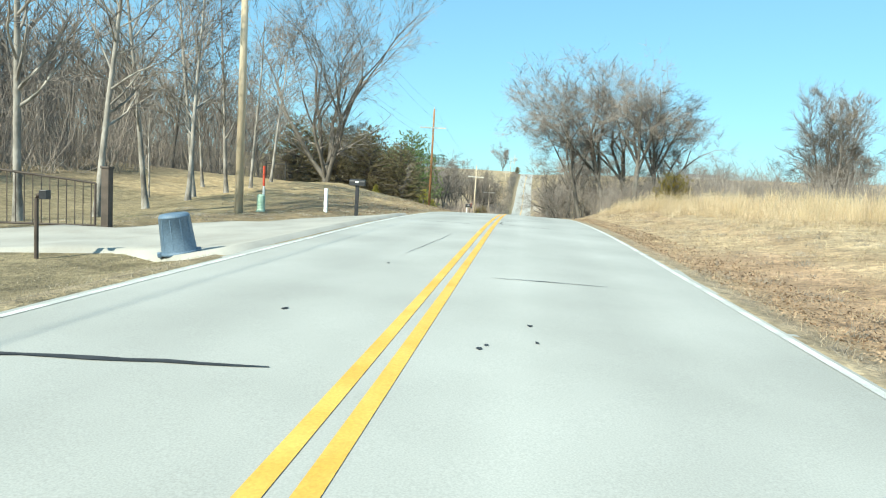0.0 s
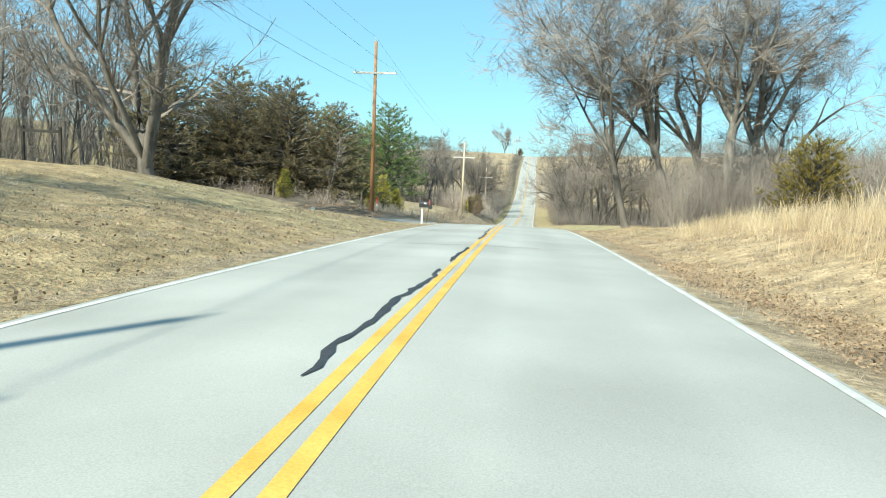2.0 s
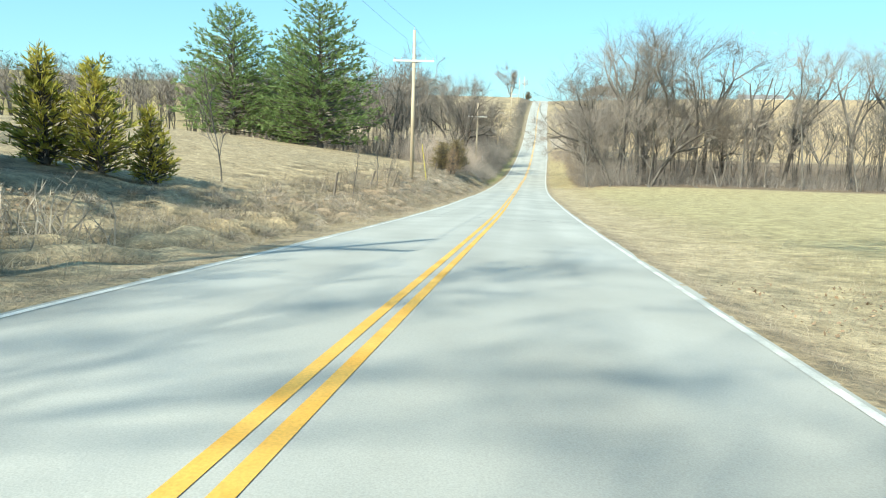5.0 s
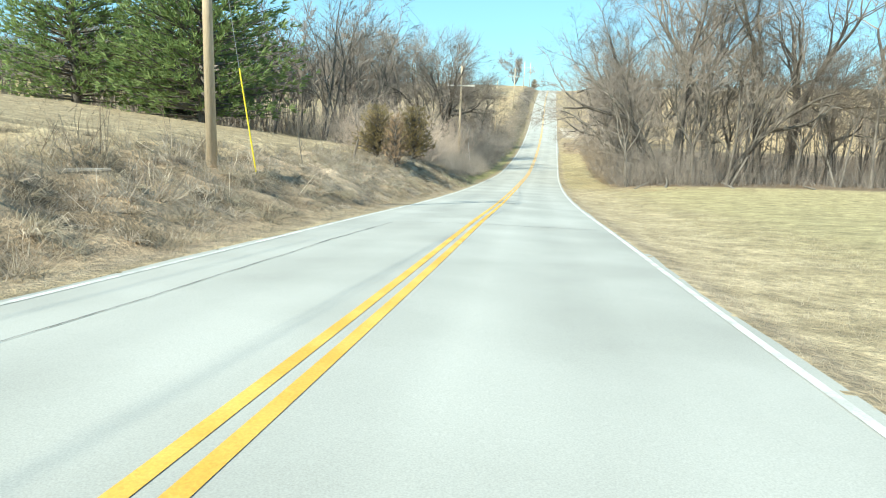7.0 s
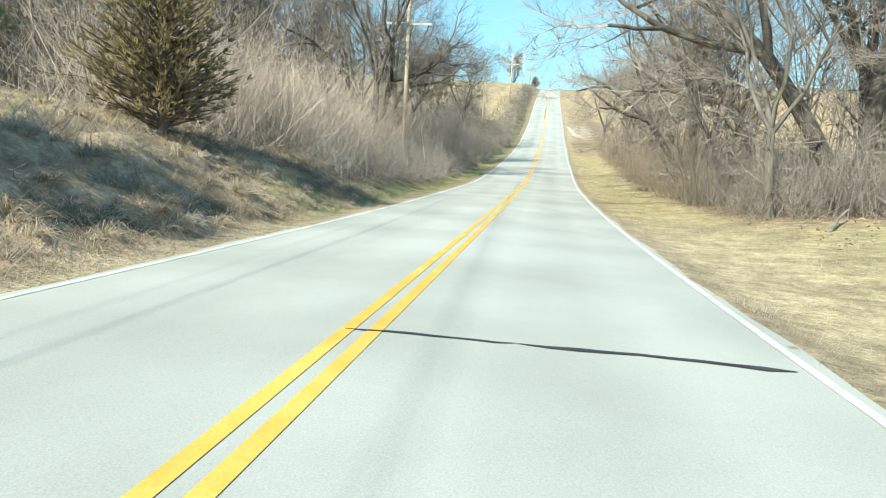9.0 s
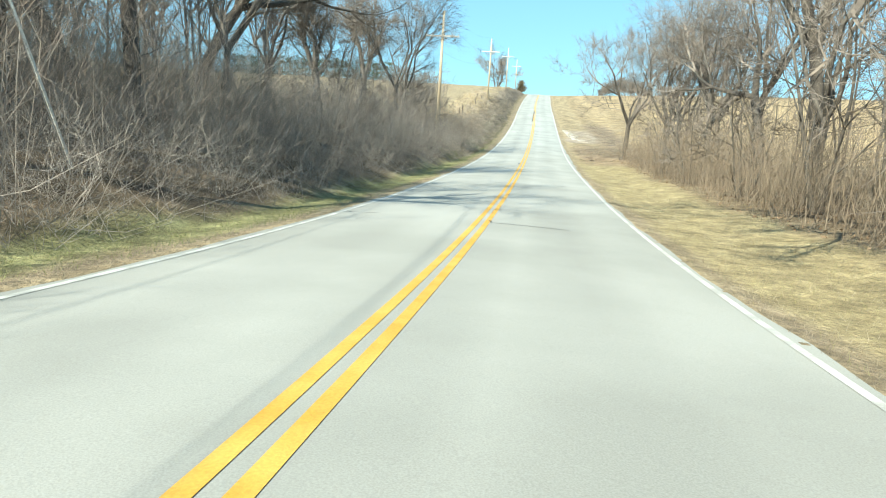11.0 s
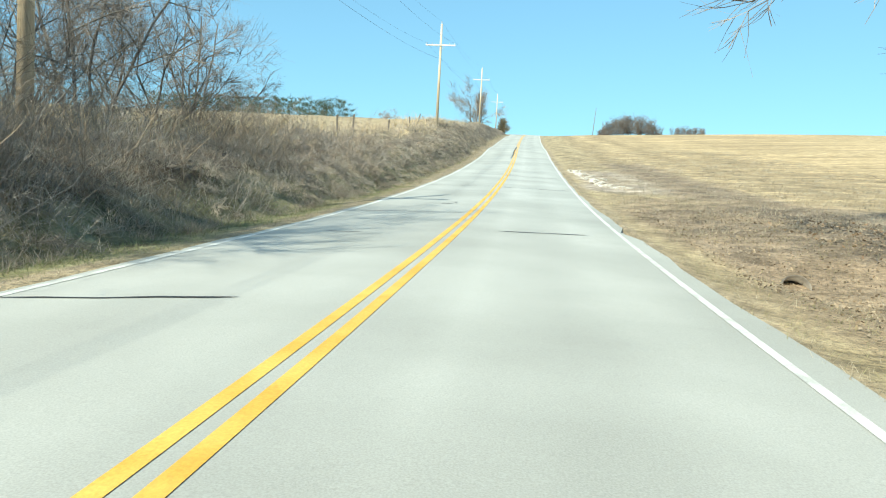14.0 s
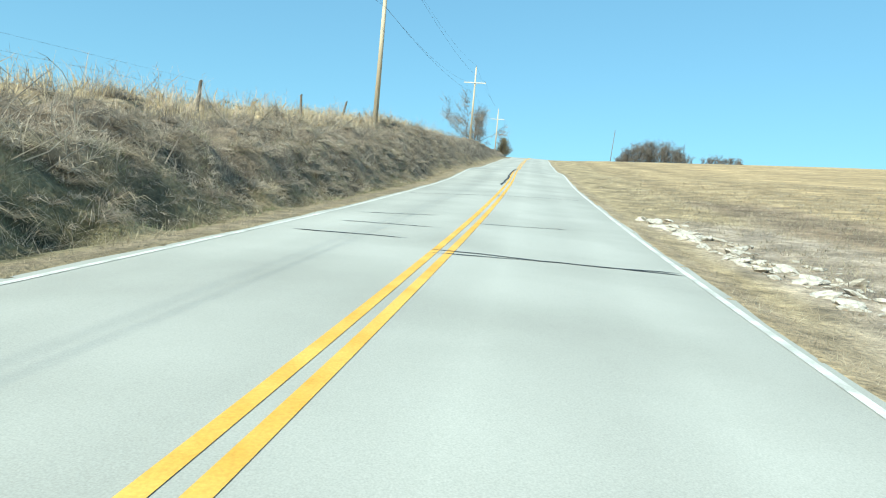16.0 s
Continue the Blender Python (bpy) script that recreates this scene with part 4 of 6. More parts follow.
def strips_mesh(name, P, R, mat):
    """Thin flat twigs or blades that end in a point. P: n x k x 3 points, R: n x k half widths."""
    n, k, _ = P.shape
    t = P[:, -1] - P[:, 0]
    a = np.cross(t, RNG.normal(size=(n, 3)))
    a /= np.linalg.norm(a, axis=1, keepdims=True) + 1e-9
    sides = np.stack([P - a[:, None] * R[..., None], P + a[:, None] * R[..., None]], 2)[:, :-1].reshape(n, -1, 3)
    V = np.concatenate([sides, P[:, -1:]], 1).reshape(-1, 3)
    one = [t for j in range(k - 2) for t in ((2 * j, 2 * j + 1, 2 * j + 3), (2 * j, 2 * j + 3, 2 * j + 2))] + [(2 * k - 4, 2 * k - 3, 2 * k - 2)]
    Fc = ((np.arange(n) * (2 * k - 1))[:, None, None] + np.array(one)[None]).reshape(-1, 3)
    return raw_mesh(name, V, Fc, mat)


def raw_mesh(name, V, Fc, mat):
    me = bpy.data.meshes.new(name)
    m = Fc.shape[1]
    me.vertices.add(len(V))
    me.vertices.foreach_set("co", np.ascontiguousarray(V, np.float32).ravel())
    me.loops.add(Fc.size)
    me.loops.foreach_set("vertex_index", Fc.astype(np.int32).ravel())
    me.polygons.add(len(Fc))
    me.polygons.foreach_set("loop_start", np.arange(0, Fc.size, m, dtype=np.int32))
    me.update(calc_edges=True)
    me.materials.append(mat)
    return new(name, me)


def thicket(label, n, s0, s1, d0, d1, side, lo, hi, mat, stems=7, twigs=6, lean=0.35, r=0.014, arch=0.0):
    """A tangle of bare shrubs."""
    u, s, c = spread(n, s0, s1, d0, d1, side)
    h = RNG.uniform(lo, hi, n)
    m = n * stems
    base = np.repeat(c, stems, 0) + RNG.normal(size=(m, 3)) * [0.22, 0.22, 0]
    base[:, 2] -= 0.05
    H = np.repeat(h, stems) * RNG.uniform(0.55, 1.1, m)
    way = np.stack([RNG.normal(size=m) * lean, RNG.normal(size=m) * lean, np.ones(m)], 1)
    bend = RNG.normal(size=(m, 3)) * 0.19
    f = np.array([0, 0.4, 0.75, 1.0])
    P = base[:, None] + way[:, None] * (f[None] * H[:, None])[..., None] + (bend[:, None] * np.sin(f * 2.4)[None, :, None]) * H[:, None, None]
    P[:, :, 2] -= arch * H[:, None] * f[None] ** 2 * RNG.uniform(0.2, 1.0, m)[:, None]
    R = (r * (0.5 + H / hi))[:, None] * np.array([1, 0.75, 0.5, 0.25])[None]
    a = strips_mesh("undergrowth", P, R * 1.3, mat)
    # twigs
    k = m * twigs
    i = np.repeat(np.arange(m), twigs)
    g = RNG.uniform(0.2, 0.98, k)
    j = np.minimum((g * 3).astype(int), 2)
    w = (g * 3 - j)[:, None]
    st = P[i, j] * (1 - w) + P[i, j + 1] * w
    d = way[i] * 0.5 + RNG.normal(size=(k, 3)) * 0.75 + [0, 0, 0.25]
    d /= np.linalg.norm(d, axis=1, keepdims=True)
    ln = H[i] * RNG.uniform(0.15, 0.42, k)
    P2 = np.stack([st, st + d * ln[:, None]], 1)
    R2 = np.tile(np.array([[0.75, 0.0]]) * r, (k, 1))
    b = strips_mesh("undergrowth_twigs", P2, R2, mat)
    b.parent = a
    b["kind"] = "stuff"
    return tagged(a, label, "undergrowth", kind="stuff")


def grass(label, n, s0, s1, d0, d1, side, lo, hi, width, mat, lean=0.35, clump=0.0, comb=0.0, each=30):
    """Blades of grass: bent pointed strips."""
    u, s, c = spread(n, s0, s1, d0, d1, side)
    if clump:
        k = max(1, n // each)
        cu, cs, _ = spread(k, s0, s1, d0, d1, side)
        pick = RNG.integers(0, k, n)
        s = cs[pick] + RNG.normal(size=n) * clump
        u = side * np.maximum(side * (cu[pick] + RNG.normal(size=n) * clump), EDGE + max(d0 * 0.6, 0.06))
        c = rooted(u, s)
    h = RNG.uniform(lo, hi, n) * (0.6 + 0.4 * RNG.random(n))
    a = RNG.uniform(0, 2 * np.pi, n)
    side_v = np.stack([np.cos(a), np.sin(a), np.zeros(n)], 1)
    tilt = RNG.normal(size=(n, 3)) * lean
    tilt[:, 0] -= side * comb
    tilt[:, 2] = 1
    w = (width * RNG.uniform(0.6, 1.3, n))[:, None]
    mid = c + tilt * (h * 0.55)[:, None]
    tip = c + tilt * h[:, None] + np.stack([tilt[:, 0], tilt[:, 1], -np.abs(tilt[:, 0])], 1) * (h * 0.45)[:, None]
    c = c - [0, 0, 0.02]
    V = np.stack([c - side_v * w, c + side_v * w, mid + side_v * w * 0.8, mid - side_v * w * 0.8, tip], 1).reshape(-1, 3)
    if hi < 0.7:
        V = np.stack([c - side_v * w, c + side_v * w, tip], 1).reshape(-1, 3)
        Fc = (np.arange(n) * 3)[:, None] + np.arange(3)[None]
    else:
        Fc = (np.arange(n) * 5)[:, None] + np.array([[0, 1, 2, 4, 3]])
    return tagged(raw_mesh("grass", V, Fc, mat), label, "grass", kind="stuff")


def tall_grass(label, n, blades, s0, s1, front, depth, lo, hi, width, mat, rise=3.0, lean=0.16, bends=(0, 0.4, 0.75, 1.0)):
    """Standing clumps of dead stalks behind a ragged front line (pairs of station and distance), lower near the line."""
    s = RNG.uniform(s0, s1, n)
    back = depth * RNG.random(n) ** 1.25
    line = np.interp(s, [p[0] for p in front], [p[1] for p in front])
    patch = 0.75 * np.sin(s * 0.83 + back * 0.5) * np.sin(s * 0.31 + 1.0 - back * 0.7)
    u = EDGE + np.maximum(line + back + RNG.normal(size=n) * 0.45 + patch, 0.9)
    tall = (lo + (hi - lo) * np.clip(back / rise, 0.0, 1)) * RNG.uniform(0.55, 1.15, n) * (1 + 0.3 * patch)
    m = n * blades
    i = np.repeat(np.arange(n), blades)
    uu, ss = u[i] + RNG.normal(size=m) * 0.13, s[i] + RNG.normal(size=m) * 0.13
    base = np.stack([xr(ss) + uu, ss, ground_z(uu, ss) - 0.03], 1)
    h = tall[i] * RNG.uniform(0.35, 1.1, m)
    way = RNG.normal(size=(n, 2))[i] * lean * 0.8 + RNG.normal(size=(m, 2)) * lean
    bow = RNG.uniform(0.5, 1.9, m)
    f = np.array(bends)
    P = np.repeat(base[:, None], len(f), 1)
    P[:, :, :2] += way[:, None] * (h[:, None] * f[None] ** bow[:, None])[..., None]
    P[:, :, 2] += h[:, None] * (f[None] - np.linalg.norm(way, axis=1)[:, None] * 0.5 * f[None] ** 3)
    R = (width * RNG.uniform(0.6, 1.3, m))[:, None] * np.linspace(0.95, 0.75, len(f))[None]
    return tagged(strips_mesh("grass", P, R, mat), label, "grass", kind="stuff")


def tussocks(label, n, blades, s0, s1, d0, d1, side, lo, hi, width, mat, down=0.45):
    """Mounds of dead grass whose long blades arch over and hang down the slope."""
    u, s, c = spread(n, s0, s1, d0, d1, side)
    m = n * blades
    i = np.repeat(np.arange(n), blades)
    size = RNG.uniform(lo, hi, n)[i]
    a = RNG.uniform(0, 2 * np.pi, m)
    out = np.stack([np.cos(a) - side * down, np.sin(a), np.zeros(m)], 1)
    ln = size * RNG.uniform(0.5, 1.2, m)
    rise = RNG.uniform(0.25, 1.0, m)
    base = c[i] + out * (size * RNG.uniform(0, 0.22, m))[:, None]
    base[:, 2] -= 0.04
    f = np.array([0, 0.5, 1.0])
    lift = np.array([0, 0.56, 0.1])
    P = base[:, None] + out[:, None] * (f[None] * (ln * (1.05 - 0.5 * rise))[:, None])[..., None]
    P[:, :, 2] += lift[None] * (ln * rise)[:, None] - f[None] * (0.35 * ln * down)[:, None]
    P += RNG.normal(size=P.shape) * 0.012
    R = (width * RNG.uniform(0.6, 1.3, m))[:, None] * np.array([1.0, 0.85, 0.15])[None]
    return tagged(strips_mesh("grass_tussocks", P, R, mat), label, "grass", kind="stuff")


def leaves(label, n, s0, s1, d0, d1, side, size, mat):
    u, s, c = spread(n, s0, s1, d0, d1, side)
    a = RNG.normal(size=(n, 3))
    a[:, 2] *= 0.45
    a /= np.linalg.norm(a, axis=1, keepdims=True)
    b = np.cross(a, RNG.normal(size=(n, 3)) * [0.4, 0.4, 1])
    b /= np.linalg.norm(b, axis=1, keepdims=True)
    z = (size * RNG.uniform(0.5, 1.4, n))[:, None]
    c = c + [0, 0, 0.03]
    V = np.stack([c - a * z, c + b * z * 0.6, c + a * z, c - b * z * 0.6], 1).reshape(-1, 3)
    Fc = (np.arange(n) * 4)[:, None] + np.arange(4)[None]
    return tagged(raw_mesh("fallen_leaves", V, Fc, mat), label, "leaves", kind="stuff")


M_STRAW = material("straw", (0.53, 0.42, 0.26), (0.7, 0.58, 0.4), 0.4, 0.85, 0.0, 8, vary=0.3, translucent=0.4)
M_TAN_GRASS = material("tan_grass", (0.42, 0.315, 0.2), (0.65, 0.52, 0.36), 0.7, 0.9, 0.0, 8, vary=0.35, translucent=0.4)
M_DRY = material("dry_grass", (0.29, 0.24, 0.175), (0.54, 0.465, 0.345), 0.8, 0.9, 0.0, 8, vary=0.35, translucent=0.4)
M_WEED = material("dead_weeds", (0.25, 0.215, 0.18), (0.57, 0.49, 0.395), 0.9, 0.95, 0.0, 8, vary=0.35, translucent=0.4)
M_GREEN = material("green_grass", (0.22, 0.205, 0.1), (0.33, 0.3, 0.16), 0.4, 0.85, 0.0, 8, vary=0.3, translucent=0.4)
M_WEED_GREEN = material("low_green_weeds", (0.16, 0.175, 0.09), (0.3, 0.3, 0.17), 0.8, 0.85, 0.0, 8, vary=0.35, translucent=0.3)
M_LEAF = material("fallen_leaf", (0.2, 0.13, 0.08), (0.36, 0.26, 0.17), 1.0, 0.9, 0.0, 8, vary=0.45)
M_LEAF_PALE = material("pale_fallen_leaf", (0.19, 0.145, 0.1), (0.42, 0.33, 0.23), 1.0, 0.9, 0.0, 8, vary=0.5)
M_BRUSH_PALE = material("pale_brush", (0.34, 0.275, 0.23), (0.5, 0.41, 0.34), 0.6, 0.95, 0.0, 10, vary=0.3)
M_BRUSH_DARK = material("grey_brush", (0.15, 0.133, 0.12), (0.31, 0.27, 0.236), 0.5, 0.95, 0.0, 10, vary=0.4)
M_BRUSH_GREY = material("pale_grey_brush", (0.22, 0.197, 0.178), (0.43, 0.385, 0.343), 0.5, 0.95, 0.0, 10, vary=0.4)
M_VERGE_GREEN = material("green_verge_grass", (0.17, 0.195, 0.075), (0.31, 0.32, 0.14), 0.5, 0.85, 0.0, 8, vary=0.3, translucent=0.4)
M_BRUSH_TAN = material("tan_brush", (0.2, 0.16, 0.12), (0.31, 0.25, 0.185), 0.6, 0.95, 0.0, 10, vary=0.35)

# tall pale grass along the fields
FRONT = [(-4, 14), (12, 10.5), (20, 8.5), (26, 6.6), (31, 5.0), (41, 3.3), (47, 3.2), (56, 4.2), (62, 4.8), (68, 6.4)]
tall_grass("tall pale dry grass along the road", 800, 30, 24, 68, FRONT, 9, 0.6, 1.3, 0.0042, M_STRAW, 2.2)
tall_grass("tall tan dry grass along the road", 480, 30, 24, 68, FRONT, 9, 0.5, 1.25, 0.0042, M_TAN_GRASS, 2.2)
tall_grass("tall pale dry grass in the field", 700, 24, 18, 66, [(p, q + 8) for p, q in FRONT], 26, 0.9, 1.3, 0.008, M_STRAW, 1.0)
tall_grass("low shaggy dry grass in front of the tall grass", 860, 26, 0, 61, [(p, max(1.8, q - 4.5)) for p, q in FRONT], 5.5, 0.16, 0.5, 0.0045, M_TAN_GRASS, 4.0, 0.5, (0, 0.55, 1.0))
tall_grass("low shaggy pale grass on the verge", 900, 26, -2, 62, [(-4, 2.2), (62, 2.0)], 11, 0.14, 0.32, 0.005, M_STRAW, 4.0, 0.55, (0, 0.55, 1.0))
tussocks("mounds of pale dead grass hanging on the bank", 760, 60, 92, 170, 0.8, 7, -1, 0.22, 0.55, 0.006, M_DRY)
tussocks("rough pale grass on the steep bank", 800, 40, 138, 168, 0.5, 6, -1, 0.14, 0.4, 0.005, M_DRY, 0.5)
tussocks("mounds of grey-brown dead weeds on the bank", 480, 50, 92, 170, 0.6, 6, -1, 0.2, 0.5, 0.007, M_WEED)
tussocks("mounds of dead grass hanging over the bank", 1100, 46, 228, 320, 1.2, 6.5, -1, 0.22, 0.55, 0.0055, M_WEED, 0.6)
tussocks("small dead weeds on the steep bank", 1000, 30, 254, 296, 0.8, 3.4, -1, 0.12, 0.32, 0.0045, M_WEED, 0.5)
tussocks("pale dead grass hanging over the bank", 700, 46, 252, 330, 1.2, 6.5, -1, 0.22, 0.55, 0.005, M_DRY, 0.6)
tussocks("small tufts of dead grass on the verge", 1000, 22, 0, 84, 0.5, 5.5, 1, 0.08, 0.24, 0.0035, M_TAN_GRASS, 0.0)
grass("pale standing grass on top of the bank", 14000, 240, 330, 4.2, 9.5, -1, 0.4, 0.95, 0.005, M_STRAW, 0.22, 0.35)
tussocks("dark tufts of dead weeds in the sloping field", 900, 16, 246, 300, 1.2, 20, 1, 0.1, 0.24, 0.006, M_WEED, 0.0)
tussocks("small tufts of dead grass in the sloping field", 1800, 16, 244, 300, 1.2, 22, 1, 0.1, 0.26, 0.006, M_DRY, 0.0)
grass("short dry grass on the verge", 36000, -6, 84, 0.15, 6.5, 1, 0.05, 0.18, 0.0035, M_TAN_GRASS, 0.5, 0.4)
tussocks("pale tufts of dead grass on the lawn", 520, 22, 16, 62, 0.1, 9, -1, 0.06, 0.16, 0.006, M_DRY, 0.1)
tussocks("dark clods of dead grass on the lawn", 1300, 16, 16, 60, 0.1, 8, -1, 0.05, 0.15, 0.006, M_WEED, 0.1)
grass("short olive grass on the lawn", 32000, 4, 66, 0.2, 11, -1, 0.03, 0.08, 0.005, M_GREEN, 0.7, 0.25)
grass("short dry grass on the lawn", 36000, 4, 70, 0.1, 12, -1, 0.03, 0.09, 0.005, M_DRY, 0.7, 0.22)
grass("clods of dark dead grass on the lawn", 14000, 16, 66, -0.1, 9, -1, 0.04, 0.13, 0.009, M_WEED, 0.8, 0.09, 0, 40)
grass("clods of dark dead grass on the verge", 16000, 0, 84, 0.1, 5, 1, 0.05, 0.15, 0.008, M_WEED, 0.8, 0.1, 0, 40)
grass("short pale grass on the verge", 36000, 84, 168, 0.15, 5, 1, 0.05, 0.17, 0.0035, M_DRY, 0.5, 0.4)
grass("short green grass of a hayfield", 22000, 84, 165, 5, 20, 1, 0.04, 0.1, 0.005, M_GREEN, 0.6, 0.5)
grass("green and yellow grass on the verge", 25000, 163, 262, 0.1, 4.8, 1, 0.04, 0.14, 0.0035, M_GREEN, 0.6, 0.4)
grass("short dry grass on the verge", 32000, 163, 290, 0.1, 5, 1, 0.05, 0.17, 0.0035, M_DRY, 0.55, 0.4)
grass("green grass strip at the foot of the bank", 24000, 160, 262, 0.1, 1.6, -1, 0.04, 0.14, 0.004, M_VERGE_GREEN, 0.6, 0.3)
grass("dry rough grass on the bank", 40000, 79, 168, 0.1, 9, -1, 0.1, 0.35, 0.004, M_DRY, 0.5, 0.3)
grass("shaggy tussocks of dry grass on the bank", 24000, 80, 170, 0.45, 8, -1, 0.2, 0.5, 0.007, M_DRY, 0.75, 0.14, 0.25, 60)
grass("dead weeds on the bank", 24000, 84, 168, 0.6, 7, -1, 0.2, 0.5, 0.006, M_WEED, 0.75, 0.17, 0.1, 50)
grass("meadow of dry grass", 24000, 98, 176, 8, 34, -1, 0.1, 0.3, 0.007, M_DRY, 0.5, 0.6)
grass("dry rough grass on the bank", 30000, 258, 380, 0.4, 7, -1, 0.12, 0.4, 0.0045, M_DRY, 0.5, 0.3)
grass("shaggy brown tussocks hanging over the bank", 46000, 252, 325, 0.9, 7, -1, 0.18, 0.48, 0.005, M_WEED, 0.75, 0.16, 0.25, 45)
grass("shaggy pale tussocks hanging over the bank", 18000, 258, 325, 1.4, 7, -1, 0.22, 0.5, 0.0045, M_DRY, 0.75, 0.14, 0.35, 45)
grass("dead weeds on the bank", 40000, 232, 262, 1.0, 6, -1, 0.15, 0.45, 0.007, M_WEED, 0.75, 0.16, 0.1, 45)
grass("low green weeds on the bank", 26000, 226, 294, 0.6, 2.5, -1, 0.06, 0.2, 0.006, M_WEED_GREEN, 0.7, 0.18)
grass("stubble of dry grass in the sloping field", 66000, 246, 310, 2.0, 22, 1, 0.05, 0.2, 0.008, M_DRY, 0.5, 0.5)
leaves("fallen brown leaves on the verge", 12000, 2, 46, 0.25, 1.5, 1, 0.022, M_LEAF)
leaves("scattered brown leaves on the verge", 5000, 2, 60, 0.4, 3.2, 1, 0.022, M_LEAF)
leaves("fallen brown leaves on the verge", 2500, 62, 90, 0.6, 5, 1, 0.03, M_LEAF)
leaves("fallen brown leaves on the lawn", 2500, 26, 66, 0.4, 9, -1, 0.028, M_LEAF)
leaves("drift of pale dry leaves beside the field track", 7000, 236, 253, 1.0, 7.5, 1, 0.026, M_LEAF_PALE)
leaves("dark clods and dead leaves along the lawn edge", 4500, 23, 62, -0.1, 4.5, -1, 0.03, M_LEAF)
leaves("fallen leaves under the cedars", 3500, 74, 92, 5, 11, -1, 0.06, M_LEAF)
leaves("fallen leaves under the trees", 5000, 160, 250, 3.8, 9, 1, 0.05, M_LEAF)

for side, d0, d1 in ((-1, -0.23, 0.35), (1, -0.08, 0.4)):
    grass("fringe of short dry grass along the asphalt", 26000, -6, 300, d0, d1, side, 0.02, 0.1, 0.004, M_DRY, 0.6)

# brush
thicket("tangled bare brush beside the road", 420, 73, 78.5, 8.0, 23, 1, 2.4, 5.6, M_BRUSH_DARK, 9, 12, 0.25, 0.005)
thicket("dense tan-grey brush at the foot of the trees", 460, 67.0, 73.5, 5.6, 20, 1, 2.2, 4.6, M_BRUSH_DARK, 10, 13, 0.2, 0.0036)
thicket("band of grey brush behind the tall grass", 760, 60, 75, 14, 56, 1, 2.4, 5.0, M_BRUSH_DARK, 11, 8, 0.24, 0.013)
thicket("pale bare brush on the bank", 260, 163, 180, 3.4, 9.5, -1, 1.4, 4.0, M_BRUSH_PALE, 10, 12, 0.45, 0.0042)
thicket("dense grey-brown brush on the bank", 1000, 166, 240, 1.6, 10, -1, 1.2, 3.1, M_BRUSH_GREY, 9, 13, 0.5, 0.0034, 0.4)
thicket("tall tangled grey brush on top of the bank", 330, 197, 230, 5, 12.5, -1, 1.8, 3.9, M_BRUSH_GREY, 9, 12, 0.32, 0.0042)
thicket("low arching brambles at the foot of the bank", 900, 166, 262, 1.3, 5.5, -1, 0.5, 1.6, M_BRUSH_GREY, 8, 11, 0.7, 0.003, 0.5)
thicket("dense grey-brown brush on the bank", 190, 236, 263, 2.2, 9, -1, 0.7, 1.8, M_BRUSH_TAN, 10, 9, 0.5, 0.0055)
thicket("bare brush at the edge of the wood", 360, 167, 180, 4.4, 12, 1, 0.9, 3.2, M_BRUSH_DARK, 8, 12, 0.4, 0.0055)
thicket("low bare brush along the edge of the hayfield", 520, 168, 184, 10, 56, 1, 0.6, 2.6, M_BRUSH_DARK, 7, 9, 0.4, 0.0075)
thicket("pale pinkish-grey brush on top of the bank", 420, 166, 204, 5, 14, -1, 2.0, 4.4, M_BRUSH_PALE, 9, 11, 0.42, 0.005)
thicket("tan upright brush beside the verge", 700, 174, 239, 4.0, 10, 1, 1.3, 3.5, M_BRUSH_TAN, 10, 7, 0.17, 0.0055)
thicket("bare undergrowth in the wood by the field", 260, 178, 216, 8, 55, 1, 1.6, 4.2, M_BRUSH, 7, 6, 0.3, 0.011)
thicket("bare undergrowth in the wood", 460, 24, 80, 24, 42, -1, 1.0, 3.4, M_BRUSH, 7, 6)
thicket("dense dark saplings in the wood behind the lawn", 620, 14, 88, 23, 52, -1, 3.0, 8.5, M_BRUSH, 7, 9, 0.17, 0.012)
thicket("dead weeds and brush by the fence", 90, 77, 86, 6.5, 20, -1, 0.5, 1.2, M_BRUSH_PALE, 9, 6, 0.4, 0.007)
thicket("dead weeds by the drive", 70, 80, 90, 1.8, 7, -1, 0.4, 1.0, M_WEED, 8, 5)
thicket("low bare shrubs on the meadow edge", 44, 108, 132, 3.0, 6.5, -1, 0.4, 1.3, M_BRUSH_TAN, 9, 7, 0.4, 0.006)
thicket("wood behind the meadow", 440, 176, 215, 10, 46, -1, 2.0, 5.0, M_BRUSH, 6, 4)
thicket("hedge of bare brush across the field", 340, 78, 90, 14, 75, 1, 2.5, 5.5, M_BRUSH, 7, 4, 0.3, 0.024)
thicket("dead brown weeds on the bank", 260, 256, 345, 1.6, 6, -1, 0.3, 0.9, M_WEED, 9, 6, 0.7, 0.007)
thicket("dead brown weeds on the bank", 200, 96, 166, 2.0, 6.5, -1, 0.3, 0.75, M_WEED, 9, 6, 0.6, 0.007)
thicket("tall grey-brown brush behind the field", 300, 86, 98, 22, 78, 1, 4.5, 8.0, M_BRUSH, 7, 7, 0.22, 0.03)
thicket("dry weeds on top of the bank", 160, 262, 330, 4.5, 9, -1, 0.4, 1.1, M_BRUSH_PALE, 8, 6, 0.4, 0.006)

# ---- drives ----
M_CONC = material("concrete", (0.34, 0.32, 0.28), (0.41, 0.39, 0.345), 0.8, 0.9, 0.2, 60, bump_dist=0.004)
M_GRAVEL = material("gravel", (0.3, 0.285, 0.26), (0.46, 0.44, 0.41), 0.8, 1.0, 0.9, 30, bump_dist=0.03)


